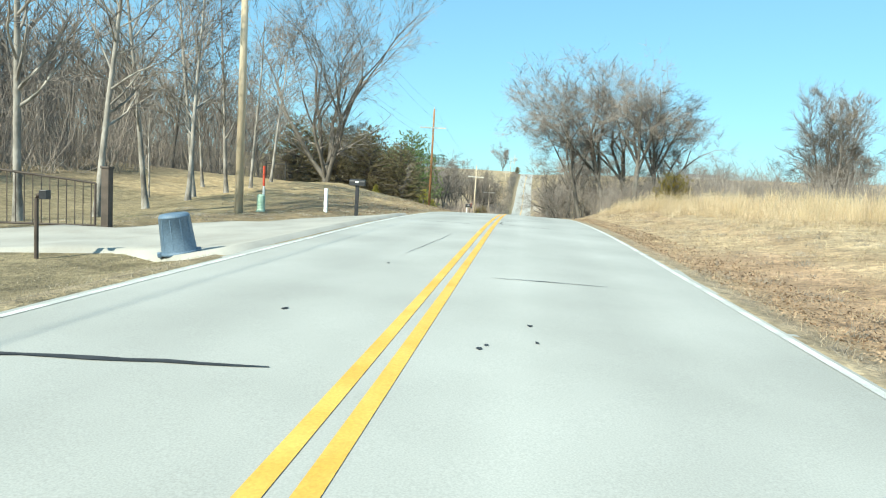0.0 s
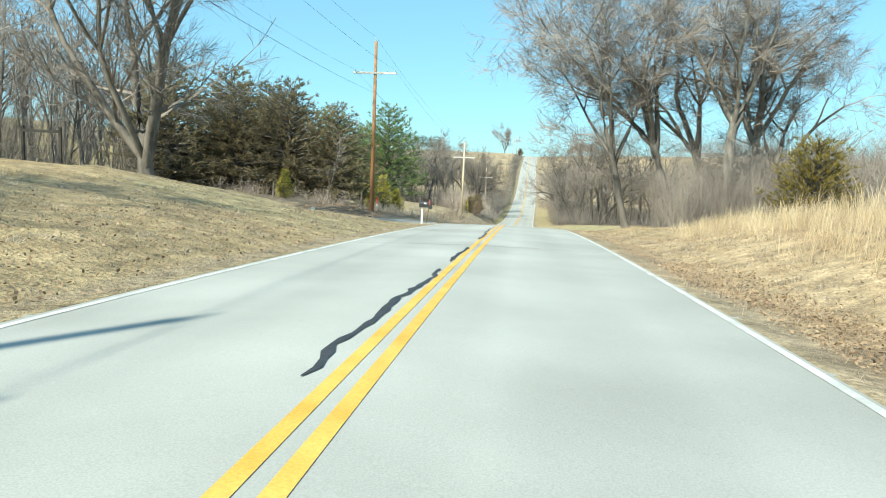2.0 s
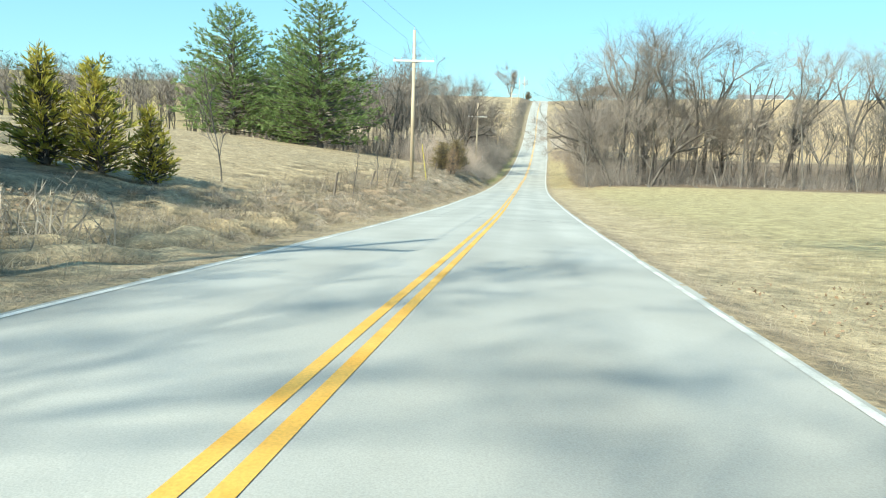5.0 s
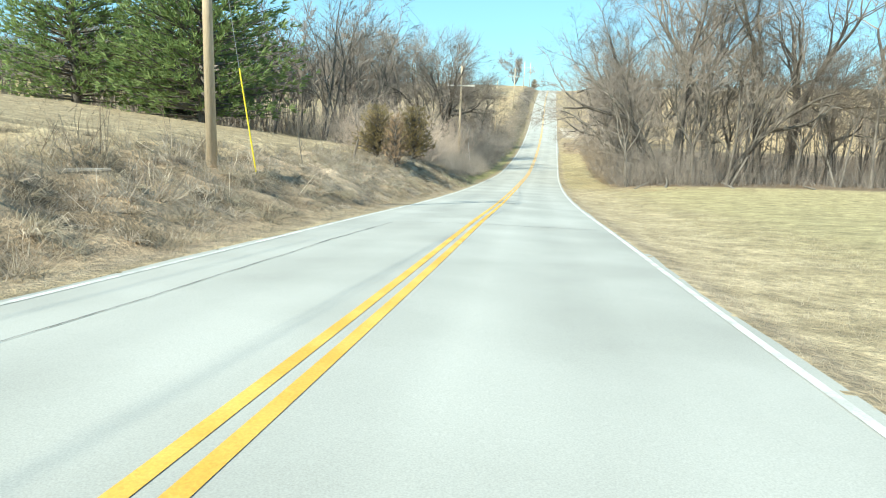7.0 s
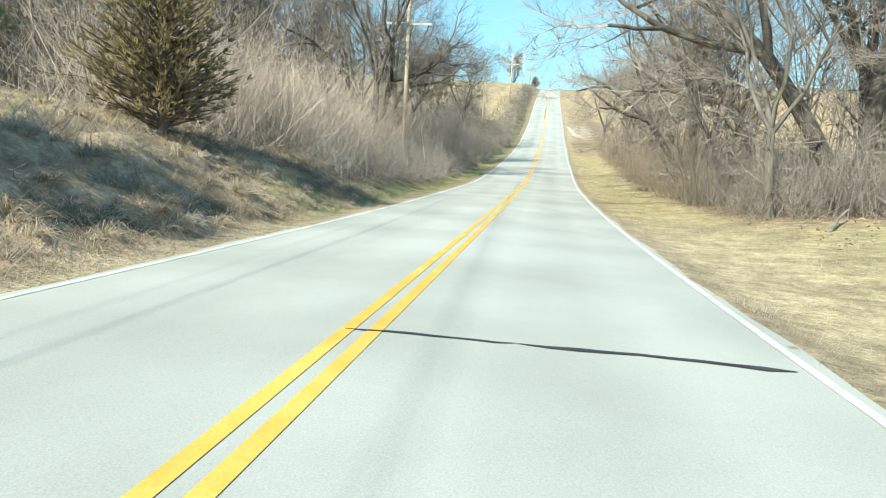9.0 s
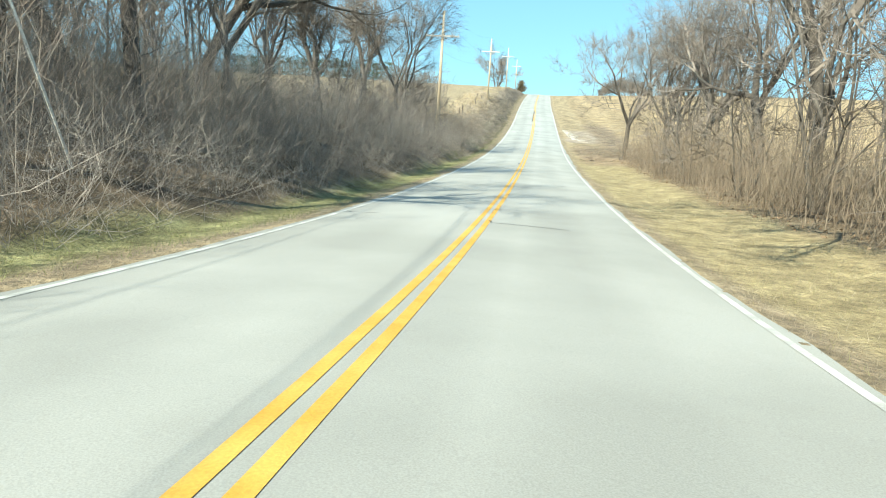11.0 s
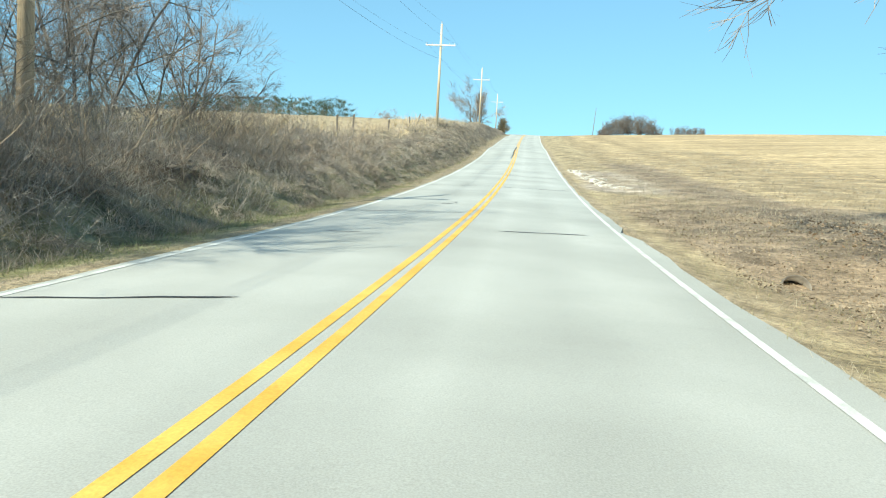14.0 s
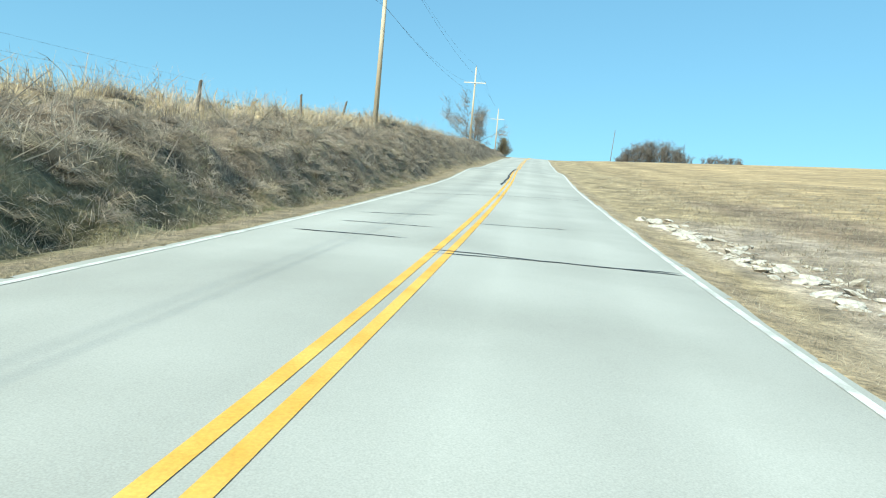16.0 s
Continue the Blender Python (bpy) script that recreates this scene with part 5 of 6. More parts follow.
def apron(name, label, mat, edge_a, edge_b, lift):
    """A paved sheet between two edges, each a list of (u, s)."""
    v, f = [], []
    n, m = 24, 16

    def along(e, t):
        x = t * (len(e) - 1)
        i = min(int(x), len(e) - 2)
        g = x - i
        return e[i][0] * (1 - g) + e[i + 1][0] * g, e[i][1] * (1 - g) + e[i + 1][1] * g

    for i in range(n + 1):
        a, b = along(edge_a, i / n), along(edge_b, i / n)
        for j in range(m + 1):
            g = min(max((j - 1) / (m - 2), -0.012), 1.012) + (0.05 * math.sin(i * 2.1) * (j - m / 2) / m if mat is M_GRAVEL else 0)
            u, s = a[0] * (1 - g) + b[0] * g, a[1] * (1 - g) + b[1] * g
            p = at(u, s, lift)
            if abs(u) < EDGE + 0.3:
                p.z = max(p.z, float(zr(s)) - CROWN * abs(u) + 0.005)
            if j in (0, m) or i == 0:         # the edge runs down into the soil
                p.z -= 0.12
            v.append(p)
            if i and j:
                o = (i - 1) * (m + 1) + j - 1
                f.append((o, o + 1, o + m + 2, o + m + 1))
    ob = mesh_object(name, v, f, mat, smooth=True)
    return tagged(ob, label, "driveway", kind="structure")


apron("driveway", "pale concrete driveway leading to the gate", M_CONC, *DRIVE_A, 0.08)
apron("driveway", "rutted gravel driveway under the cedars", M_GRAVEL, *DRIVE_B, 0.03)

# ---- small things along the road ----
M_BLUE = material("blue_plastic", (0.1, 0.155, 0.22), (0.13, 0.19, 0.26), 2.5, 0.55, 0.15, 30)
M_GATE = material("brown_painted_steel", (0.06, 0.045, 0.035), (0.1, 0.075, 0.06), 4, 0.6, 0.1)
M_RED = material("orange_red_plastic", (0.5, 0.06, 0.03), (0.62, 0.1, 0.05), 4, 0.5, 0.05)
M_PEDESTAL = material("pale_green_enamel", (0.28, 0.42, 0.33), (0.36, 0.5, 0.4), 4, 0.5, 0.1)
M_YELLOWP = material("yellow_plastic", (0.62, 0.5, 0.03), (0.72, 0.6, 0.06), 4, 0.5, 0.05)
M_POST = material("grey_post_wood", (0.13, 0.11, 0.09), (0.24, 0.205, 0.17), 4, 0.95, 0.5, 30, stretch=(1, 1, 0.15), vary=0.2)
M_DARKPLASTIC = material("dark_green_plastic", (0.03, 0.05, 0.045), (0.05, 0.07, 0.06), 4, 0.5, 0.1)
M_RUST = material("rusty_iron", (0.09, 0.055, 0.035), (0.16, 0.09, 0.05), 6, 0.85, 0.3)


def ring_body(bm, rings, n=28):
    """A turned body from (radius, z) rings."""
    loops = []
    for r, z in rings:
        loops.append([bm.verts.new((r * math.cos(2 * math.pi * k / n), r * math.sin(2 * math.pi * k / n), z)) for k in range(n)])
    for a, b in zip(loops, loops[1:]):
        for k in range(n):
            bm.faces.new((a[k], a[(k + 1) % n], b[(k + 1) % n], b[k]))
    return loops


def trash_can():
    """A round bin turned upside down, leaning."""
    ob = thing("trash_can", at(-4.68, 9.95, 0.06), "dented blue-grey plastic trash can standing upside down by the driveway", "trash can", rz=20)
    ob.matrix_world = ob.matrix_world @ pose(0, 0, 0, 3, -9, 0) @ Matrix.Scale(0.94, 4)
    bm = bmesh.new()
    loops = ring_body(bm, [(0.30, 0.06), (0.292, 0.1), (0.255, 0.66), (0.262, 0.665), (0.262, 0.69), (0.25, 0.7), (0.235, 0.73), (0.22, 0.735)])
    bm.faces.new(loops[-1])
    body = part("body", bm, M_BLUE, ob, smooth=True)
    bm = bmesh.new()
    ring_body(bm, [(0.3, 0.02), (0.315, 0.02), (0.32, 0.05), (0.313, 0.075), (0.3, 0.08)])
    part("rim", bm, M_BLUE, ob, smooth=True)
    for a in (10, 190):
        bm = bmesh.new()
        box(bm, 0.29, -0.1, 0.01, 0.365, 0.1, 0.085, 0.015)
        bm.transform(pose(0, 0, 0, 0, 0, a))
        part("handle", bm, M_BLUE, ob)
    for k in range(10):
        bm = bmesh.new()
        box(bm, 0.262, -0.008, 0.1, 0.278, 0.008, 0.64)
        bm.transform(pose(0, 0, 0, 0, 0, 36 * k + 8) @ pose(0.02, 0, 0, 0, -3.2, 0))
        part("rib", bm, M_BLUE, body)


trash_can()


def mailbox(place, label, post_mat, kind):
    ob = thing("mailbox", place, label, "mailbox", "mailboxes by the road")
    bm = bmesh.new()
    if kind == 0:
        box(bm, -0.055, -0.055, -0.2, 0.055, 0.055, 1.06, 0.006)
        part("post", bm, post_mat, ob)
    else:
        cyl(bm, (-0.16, 0, -0.2), 0.055, 0.05, 1.12, 12)
        part("post", bm, post_mat, ob, "white round post")
        bm = bmesh.new()
        cyl(bm, (0.06, 0.02, -0.1), 0.018, 0.018, 1.05, 8)
        bm.transform(pose(0, 0, 0, 0, 7, 0))
        part("rod", bm, M_RUST, ob, "thin bent iron rod")
    w, l, z0 = (0.105, 0.27, 1.06) if kind == 0 else (0.14, 0.3, 0.95)
    if kind:
        bm = bmesh.new()
        box(bm, -0.3, -0.13, z0 - 0.09, 0.34, 0.13, z0 - 0.05, 0.008)
        box(bm, 0.2, -0.12, z0 - 0.17, 0.32, 0.12, z0 - 0.05, 0.01)
        part("bracket", bm, M_DARKPLASTIC, ob, "dark green plastic bracket")
    # the box runs across the road's edge, with an arched top
    shell = None
    for end, (x0, x1, grow) in (("body", (-l, l - 0.03, 0)), ("door", (l - 0.03, l, 0.006))):
        bm = bmesh.new()
        prof = [(-w - grow, 0), (w + grow, 0)] + [((w + grow) * math.cos(math.pi * k / 10), w * 1.1 + (w + grow) * math.sin(math.pi * k / 10)) for k in range(11)]
        rows = [[bm.verts.new((x, y, z0 + z - 0.05 * (kind > 0))) for y, z in prof] for x in (x0, x1)]
        n = len(prof)
        for k in range(n):
            bm.faces.new((rows[0][k], rows[0][(k + 1) % n], rows[1][(k + 1) % n], rows[1][k]))
        bm.faces.new(rows[0])
        bm.faces.new(rows[1])
        bmesh.ops.recalc_face_normals(bm, faces=bm.faces)
        last = part(end, bm, M_BLACK, ob)
        shell = last if end == "body" else shell
    bm = bmesh.new()
    box(bm, -0.06, -w - 0.006, z0 + 0.1, 0.06, -w - 0.001, z0 + 0.15)
    part("label_plate", bm, M_WHITE, shell, "small white plate")
    if kind:
        bm = bmesh.new()
        box(bm, 0.21, -w - 0.02, z0 + 0.03, 0.24, -w - 0.01, z0 + 0.32, 0.003)
        part("flag", bm, M_RED, shell, "raised red flag")
    return ob


mailbox(at(-4.86, 22.5), "black metal mailbox on a black wooden post beside the driveway", M_BLACK, 0)
big_box = mailbox(at(-4.25, 67.4), "large black mailbox on a white post with a raised red flag", M_WHITE, 1)
big_box.scale = (1.12, 1.12, 1.08)


def marker(u, s, h, r, mat, name, label, category, top=None):
    ob = thing(name, at(u, s), label, category)
    bm = bmesh.new()
    cyl(bm, (0, 0, -0.15), r, r, h * (0.55 if top else 1) + 0.15, 12)
    part("post", bm, mat, ob)
    if top:
        bm = bmesh.new()
        cyl(bm, (0, 0, h * 0.55), r * 1.05, r * 1.05, h * 0.45, 12)
        part("sleeve", bm, top, ob, "orange-red upper sleeve")
    return ob


# pale utility pedestal with its marker
ped = thing("utility_pedestal", at(-9.23, 24.7), "pale green plastic utility pedestal on the grass", "utility box")
bm = bmesh.new()
ring_body(bm, [(0.19, -0.05), (0.17, 0.05), (0.15, 0.1), (0.15, 0.52), (0.13, 0.57)], 16)
ped_base = part("base", bm, M_PEDESTAL, ped)
bm = bmesh.new()
lp = ring_body(bm, [(0.155, 0.4), (0.16, 0.42), (0.155, 0.6), (0.12, 0.66)], 16)
bm.faces.new(lp[-1])
part("cap", bm, M_PEDESTAL, ped)
for k in range(5):
    bm = bmesh.new()
    ring_body(bm, [(0.15, 0.1 + 0.06 * k), (0.162, 0.115 + 0.06 * k), (0.15, 0.13 + 0.06 * k)], 16)
    part("rib", bm, M_PEDESTAL, ped_base)
marker(-9.28, 25.05, 1.75, 0.045, M_WHITE, "marker_post", "white marker post with an orange-red top behind the pedestal", "marker post", M_RED)
marker(-10.4, 83.0, 1.25, 0.05, M_WHITE, "marker_post", "white marker post with an orange-red top in dry weeds", "marker post", M_RED)
ob = thing("post", at(-6.27, 23.5), "short square white-painted post on the grass", "post")
bm = bmesh.new()
box(bm, -0.06, -0.06, -0.2, 0.06, 0.06, 0.88, 0.006)
part("shaft", bm, M_WHITE, ob)
ob = thing("drain_stub", at(-10.5, 66.8), "low white plastic drain pipe stub on the lawn", "pipe")
bm = bmesh.new()
ring_body(bm, [(0.1, -0.2), (0.1, 0.42), (0.12, 0.42), (0.12, 0.56), (0.085, 0.56), (0.085, 0.3)], 16)
part("pipe", bm, M_WHITE, ob)

# gate across the driveway
gate = thing("metal_gate", at(-9.75, 15.2, 0.04), "brown painted steel bar gate across the driveway", "gate", rz=24)
L, z0, hi0, hi1 = 4.6, 0.05, 1.56, 1.12


def bar(name, a, b, r, mat, parent, n=8):
    return mesh_object(name, *tubes([[(Vector(a), r), (Vector(b), r)]], n), mat, parent)


bar("rail", (-L, 0, z0), (0, 0, z0), 0.028, M_GATE, gate)
bar("rail", (-L, 0, hi0 + 0.02), (0, 0, hi1), 0.028, M_GATE, gate)
for k in range(25):
    x = -L * (k + 0.5) / 25
    bar("bar", (x, 0, z0), (x, 0, hi1 + (hi0 - hi1) * (-x / L)), 0.013, M_GATE, gate, 6)
for x, h in ((0, hi1), (-L * 0.5, (hi0 + hi1) / 2), (-L, hi0)):
    bar("stile", (x, 0, z0), (x, 0, h), 0.03, M_GATE, gate)
bar("foot", (-L * 0.72, 0, -0.06), (-L * 0.72, 0, z0), 0.02, M_GATE, gate)
ob = thing("gate_post", at(-9.5, 15.3), "thick dark square steel gate post beside the driveway", "gate post")
bm = bmesh.new()
box(bm, -0.1, -0.1, -0.3, 0.1, 0.1, 1.55, 0.01)
part("shaft", bm, M_GATE, ob)
bm = bmesh.new()
box(bm, -0.12, -0.12, 1.55, 0.12, 0.12, 1.6, 0.01)
part("cap", bm, M_GATE, ob)
key = thing("keypad_post", at(-7.1, 9.75), "thin brown steel post with a gate keypad", "keypad", rz=10)
bm = bmesh.new()
cyl(bm, (0, 0, -0.2), 0.035, 0.035, 1.2, 10)
part("shaft", bm, M_GATE, key)
part_path = [(Vector((0, 0, 0.98)), 0.035), (Vector((0.02, 0, 1.06)), 0.035), (Vector((0.09, 0, 1.1)), 0.03)]
mesh_object("neck", *tubes([part_path], 10), M_GATE, key)
bm = bmesh.new()
box(bm, 0.07, -0.07, 1.0, 0.2, 0.07, 1.15, 0.01)
part("keypad", bm, M_BLACK, key)

# dark timber frame on the mound
M_TIMBER = material("black_timber", (0.02, 0.018, 0.016), (0.045, 0.04, 0.035), 4, 0.7, 0.2)
fr = thing("timber_frame", at(-22.35, 61.0, 0.27), "dark timber frame like a short gate on the lawn", "timber frame", rz=4)
for x in (-0.94, 0.94):
    bm = bmesh.new()
    box(bm, x - 0.06, -0.06, -0.5, x + 0.06, 0.06, 1.42, 0.008)
    part("post", bm, M_TIMBER, fr)
bm = bmesh.new()
box(bm, -0.88, -0.05, 1.12, 0.88, 0.05, 1.26, 0.008)
part("rail", bm, M_TIMBER, fr)


def fence_post(u, s, h=1.25, lean=0.0, turn=0.0, r=0.065):
    ob = thing("fence_post", at(u, s), "weathered grey wooden fence post in dry grass", "fence post", "fence posts", rz=turn)
    ob.matrix_world = ob.matrix_world @ pose(0, 0, 0, 0, lean, 0)
    bm = bmesh.new()
    cyl(bm, (0, 0, -0.25), r, r * 0.85, h + 0.25, 9)
    for w in bm.verts:
        if w.co.z > h - 0.05:
            w.co.z += 0.03 * math.sin(w.co.x * 40)
    part("shaft", bm, M_POST, ob)
    return ob


for u, s, h, lean, turn in ((-16.8, 77.2, 1.2, 2, 0), (-10.4, 77.9, 1.25, -2, 30), (-20.5, 76.5, 1.1, 3, 60), (-8.3, 110.8, 1.25, 10, 10), (-8.15, 118.0, 1.0, 18, 0), (-7.0, 119.0, 1.0, 22, 0),
                            (-8.4, 147.0, 1.3, 14, 0), (-9.45, 270.0, 1.35, 2, 0), (-9.3, 266.2, 1.35, -1, 20), (-10.3, 299.6, 0.9, 12, 0), (-9.5, 300.8, 0.8, -8, 0), (-9.6, 281, 1.2, 3, 0), (-9.6, 290.5, 1.1, -3, 0)):
    fence_post(u, s, h, lean, turn)
for a, b in (((-9.3, 266.2), (-9.45, 270.0)), ((-9.45, 270.0), (-9.6, 281))):
    for z in (0.5, 0.85, 1.2):
        ob = mesh_object("fence_wire", *tubes([[(at(*a, z), 0.002), (at(*b, z), 0.002)]], 3), M_RUST)
        tagged(ob, "thin rusty wire between fence posts", "wire", "fence wires")

# yellow guy guards beside the poles
for u, s, dx, dy, top in ((-6.55, 130.1, -1.16, -0.3, 8.9), (-6.9, 191.0, -0.7, -3.2, 8.2)):
    foot = at(u, s)
    ob = thing("guy_wire", foot, "steel guy wire with a yellow plastic guard", "guy wire")
    mesh_object("cable", *tubes([[(Vector((0, 0, -0.1)), 0.008), (Vector((dx, dy, top)), 0.008)]], 4), M_GALV, ob)
    f = 0.34
    mesh_object("guard", *tubes([[(Vector((0, 0, 0.1)), 0.024), (Vector((dx * f, dy * f, top * f)), 0.024)]], 8), M_YELLOWP if top > 8.5 else M_WHITE, ob, "yellow plastic guard" if top > 8.5 else "pale plastic guard")

# fallen log and branches
for u, s, l, r, turn in ((-7.6, 123.6, 1.5, 0.1, 30), (11.5, 166.2, 4.0, 0.09, 80), (9.5, 165.0, 2.6, 0.06, 60), (16, 165.8, 3.2, 0.07, 95), (22, 166.0, 3.0, 0.08, 85), (-6.4, 214, 1.8, 0.04, 70)):
    ob = thing("fallen_log", at(u, s, r * 0.7), "weathered grey fallen branch on the ground", "log", "fallen branches", rz=turn)
    r3 = random.Random(int(s * 10))
    way = wander(r3, Vector((-l / 2, 0, 0)), Vector((1, 0, 0.05)), l, r, r * 0.5, 6, 0.08, 0)
    way = [(way[0][0] + Vector((0.012, 0, 0)), 0.002)] + way + [(way[-1][0], 0.002)]
    mesh_object("wood", *tubes([way], 8), M_BARK_PALE, ob)

# culvert under the field track
M_PIPE = material("corrugated_steel", (0.16, 0.14, 0.12), (0.27, 0.24, 0.2), 6, 0.75, 0.3, 30, metal=0.3)
culvert = thing("culvert_pipe", at(5.75, 241.0, 0.02), "rusty corrugated culvert pipe opening under the field track", "culvert", rz=-3)
bm = bmesh.new()
rings = []
for k in range(17):
    r = 0.235 + 0.008 * (k % 2)
    rings.append((r, k * 0.06))
rings += [(0.215, 0.96), (0.215, 0.0), (0.235, 0.0)]
ring_body(bm, rings, 24)
bm.transform(pose(0, 0, 0, -114, 0, 0))
part("pipe", bm, M_PIPE, culvert, smooth=True)

# pale rubble by the field
M_ROCK = material("pale_limestone", (0.36, 0.33, 0.285), (0.56, 0.52, 0.46), 3, 0.95, 0.5, 25, vary=0.2)
rocks = []
r4 = random.Random(8)
for k in range(5):
    bm = bmesh.new()
    bmesh.ops.create_icosphere(bm, subdivisions=2, radius=1)
    for w in bm.verts:
        w.co *= 0.75 + 0.35 * noise.noise(w.co * 1.3 + Vector((k * 7, 0, 0))) + 0.2 * noise.noise(w.co * 3 + Vector((0, k * 5, 0)))
    me = bpy.data.meshes.new("rock")
    bm.to_mesh(me)
    bm.free()
    me.materials.append(M_ROCK)
    rocks.append(me)
for k in range(240):
    s = r4.uniform(265, 281)
    u = 4.25 + (281 - s) * 0.055 + abs(r4.gauss(0.4, 0.5))
    z = r4.choice((0.04, 0.05, 0.07, 0.09, 0.13, 0.18))
    ob = new("rock", rocks[k % 5])
    ob.matrix_world = Matrix.Translation(at(u, s, z * 0.06)) @ pose(0, 0, 0, r4.uniform(-20, 20), r4.uniform(-20, 20), r4.uniform(0, 360)) @ Matrix.Diagonal((z * 1.5, z, z * 0.45, 1))
    tagged(ob, "pale flat limestone rubble at the edge of the field", "rock", "rubble")

# thin leaning mast on the far field, and the white farmhouse
ob = thing("mast", at(18.3, 421), "thin leaning grey mast on the far field", "mast")
ob.matrix_world = ob.matrix_world @ pose(0, 0, 0, 0, 4, 0)
bm = bmesh.new()
cyl(bm, (0, 0, -0.5), 0.1, 0.06, 9.6, 8)
part("shaft", bm, M_POST, ob)
M_SIDING = material("white_siding", (0.68, 0.68, 0.66), (0.78, 0.78, 0.76), 2, 0.7, 0.1)
M_ROOF = material("grey_shingle", (0.16, 0.16, 0.17), (0.24, 0.24, 0.25), 2, 0.9, 0.3)
M_PANE = material("window_glass", (0.04, 0.05, 0.06), (0.07, 0.08, 0.1), 2, 0.1, 0.0)


def farmhouse(u, s, w, d, h, turn, n):
    ob = thing("farmhouse", at(u, s, -1.3), "white single-storey farmhouse on the far hillside", "house", rz=turn)
    bm = bmesh.new()
    box(bm, -w / 2, -d / 2, -1.5, w / 2, d / 2, h)
    part("wall", bm, M_SIDING, ob)
    bm = bmesh.new()
    a = [bm.verts.new(p) for p in ((-w / 2 - 0.4, -d / 2 - 0.4, h), (w / 2 + 0.4, -d / 2 - 0.4, h), (w / 2 + 0.4, d / 2 + 0.4, h), (-w / 2 - 0.4, d / 2 + 0.4, h), (-w / 2 - 0.4, 0, h + d * 0.3), (w / 2 + 0.4, 0, h + d * 0.3))]
    for q in ((0, 1, 5, 4), (2, 3, 4, 5), (0, 4, 3), (1, 2, 5), (0, 3, 2, 1)):
        bm.faces.new([a[i] for i in q])
    part("roof", bm, M_ROOF, ob)
    for k in range(n):
        x = -w / 2 + w * (k + 0.5) / n
        bm = bmesh.new()
        box(bm, x - 0.5, -d / 2 - 0.04, 0.9, x + 0.5, -d / 2 - 0.003, 2.1)
        part("window", bm, M_PANE, ob)


farmhouse(105, 440, 13, 7, 2.6, -10, 5)
farmhouse(115, 436, 6, 6, 2.6, -10, 2)

# ---- far woods ----


def far_wood(label, seed, spots, mat, evergreen=False):
    """Far trees, one mesh: trunks and a haze of fine branches."""
    V, F = [], []
    r = random.Random(seed)
    for u, s, h in spots:
        c = at(u, s)
        paths = []
        for k in range(3 if not evergreen else 1):
            t = wander(r, c.copy(), Vector((r.gauss(0, 0.12), r.gauss(0, 0.12), 1)), h * 0.8, 0.16, 0.05, 4, 0.06, 0.1)
            paths.append(t)
            for q in range(13):
                i = r.randrange(1 if evergreen else 2, len(t))
                b = wander(r, t[i][0], side_way(r, Vector((0, 0, 1)), 1.2 if evergreen else 0.7), h * r.uniform(0.15, 0.38) * (1.25 - i / len(t) if evergreen else 1), 0.05, 0.02, 2, 0.2, 0.1)
                paths.append(b)
                for w in range(4):
                    paths.append(wander(r, b[1][0].lerp(b[2][0], r.random()), side_way(r, Vector((0, 0, 1)), 0.9), h * r.uniform(0.06, 0.16), 0.06 if evergreen else 0.025, 0.015, 1, 0.2, 0.1))
        v, f = tubes(paths, 2)
        o = len(V)
        V += v
        F += [tuple(a + o for a in g) for g in f]
    return tagged(mesh_object("far_wood", V, F, mat), label, "woods", kind="stuff")


r5 = random.Random(3)
far_wood("clump of bare trees on the hilltop field", 1, [(21 + 0.32 * k, 428 + r5.random() * 7, 7.8 * math.sqrt(max(0.12, 1 - ((k - 28) / 31) ** 2)) * r5.uniform(0.8, 1)) for k in range(57)] + [(43 + 0.4 * k, 430 + r5.random() * 6, r5.uniform(3.6, 5.0)) for k in range(22)], M_BRUSH)
far_wood("bare woods along the far field edge", 2, [(-66 - 1.7 * k + r5.uniform(-2, 2), 258 + r5.uniform(-16, 14), r5.uniform(9, 13)) for k in range(100)], M_TWIG)
far_wood("dark pine ridge beyond the meadow", 3, [(-95 - 3.0 * k + r5.uniform(-3, 3), 330 + r5.uniform(-14, 14), r5.uniform(11, 15)) for k in range(75)], M_PINE_FAR, True)
far_wood("bare woods behind the brush", 4, [(27 + 0.85 * k + r5.uniform(-2, 2), 92 + r5.uniform(-6, 9) + k * 0.2, r5.uniform(6, 10)) for k in range(95)], M_TWIG)
far_wood("hedge of bare trees beyond the tall grass", 11, [(3.0 + 0.52 * (k - 62.6) + r5.uniform(0, 26), k + r5.uniform(-1, 1), r5.uniform(4.5, 7.5)) for k in np.linspace(82, 104, 75)], M_TWIG)
far_wood("bare woods on the slope behind the field", 5, [(13 + 0.95 * k + r5.uniform(-2, 2), 196 + r5.uniform(-20, 28), r5.uniform(7, 13)) for k in range(80)], M_TWIG)
far_wood("bare woods behind the lawn", 6, [(r5.uniform(-85, -36), r5.uniform(6, 110), r5.uniform(10, 15.5)) for _ in range(180)], M_TWIG)
far_wood("bare woods behind the pines", 7, [(-17 - 0.9 * k + r5.uniform(-2, 2), 206 + r5.uniform(-10, 30), r5.uniform(9, 14)) for k in range(60)] + [(r5.uniform(-62, -18), r5.uniform(190, 212), r5.uniform(9, 14)) for _ in range(60)], M_TWIG)
far_wood("tall thin bare trees in the wood by the hayfield", 12, [(9.5 + 0.8 * k + r5.uniform(-2.5, 2.5), 177 + r5.uniform(-6, 18), r5.uniform(11, 17.5)) for k in range(0, 64, 3)], M_BARK)
far_wood("bare woods across the meadow", 8, [(-44 - 2.2 * k + r5.uniform(-2, 2), 196 + r5.uniform(-10, 14), r5.uniform(8, 12)) for k in range(30)], M_TWIG)
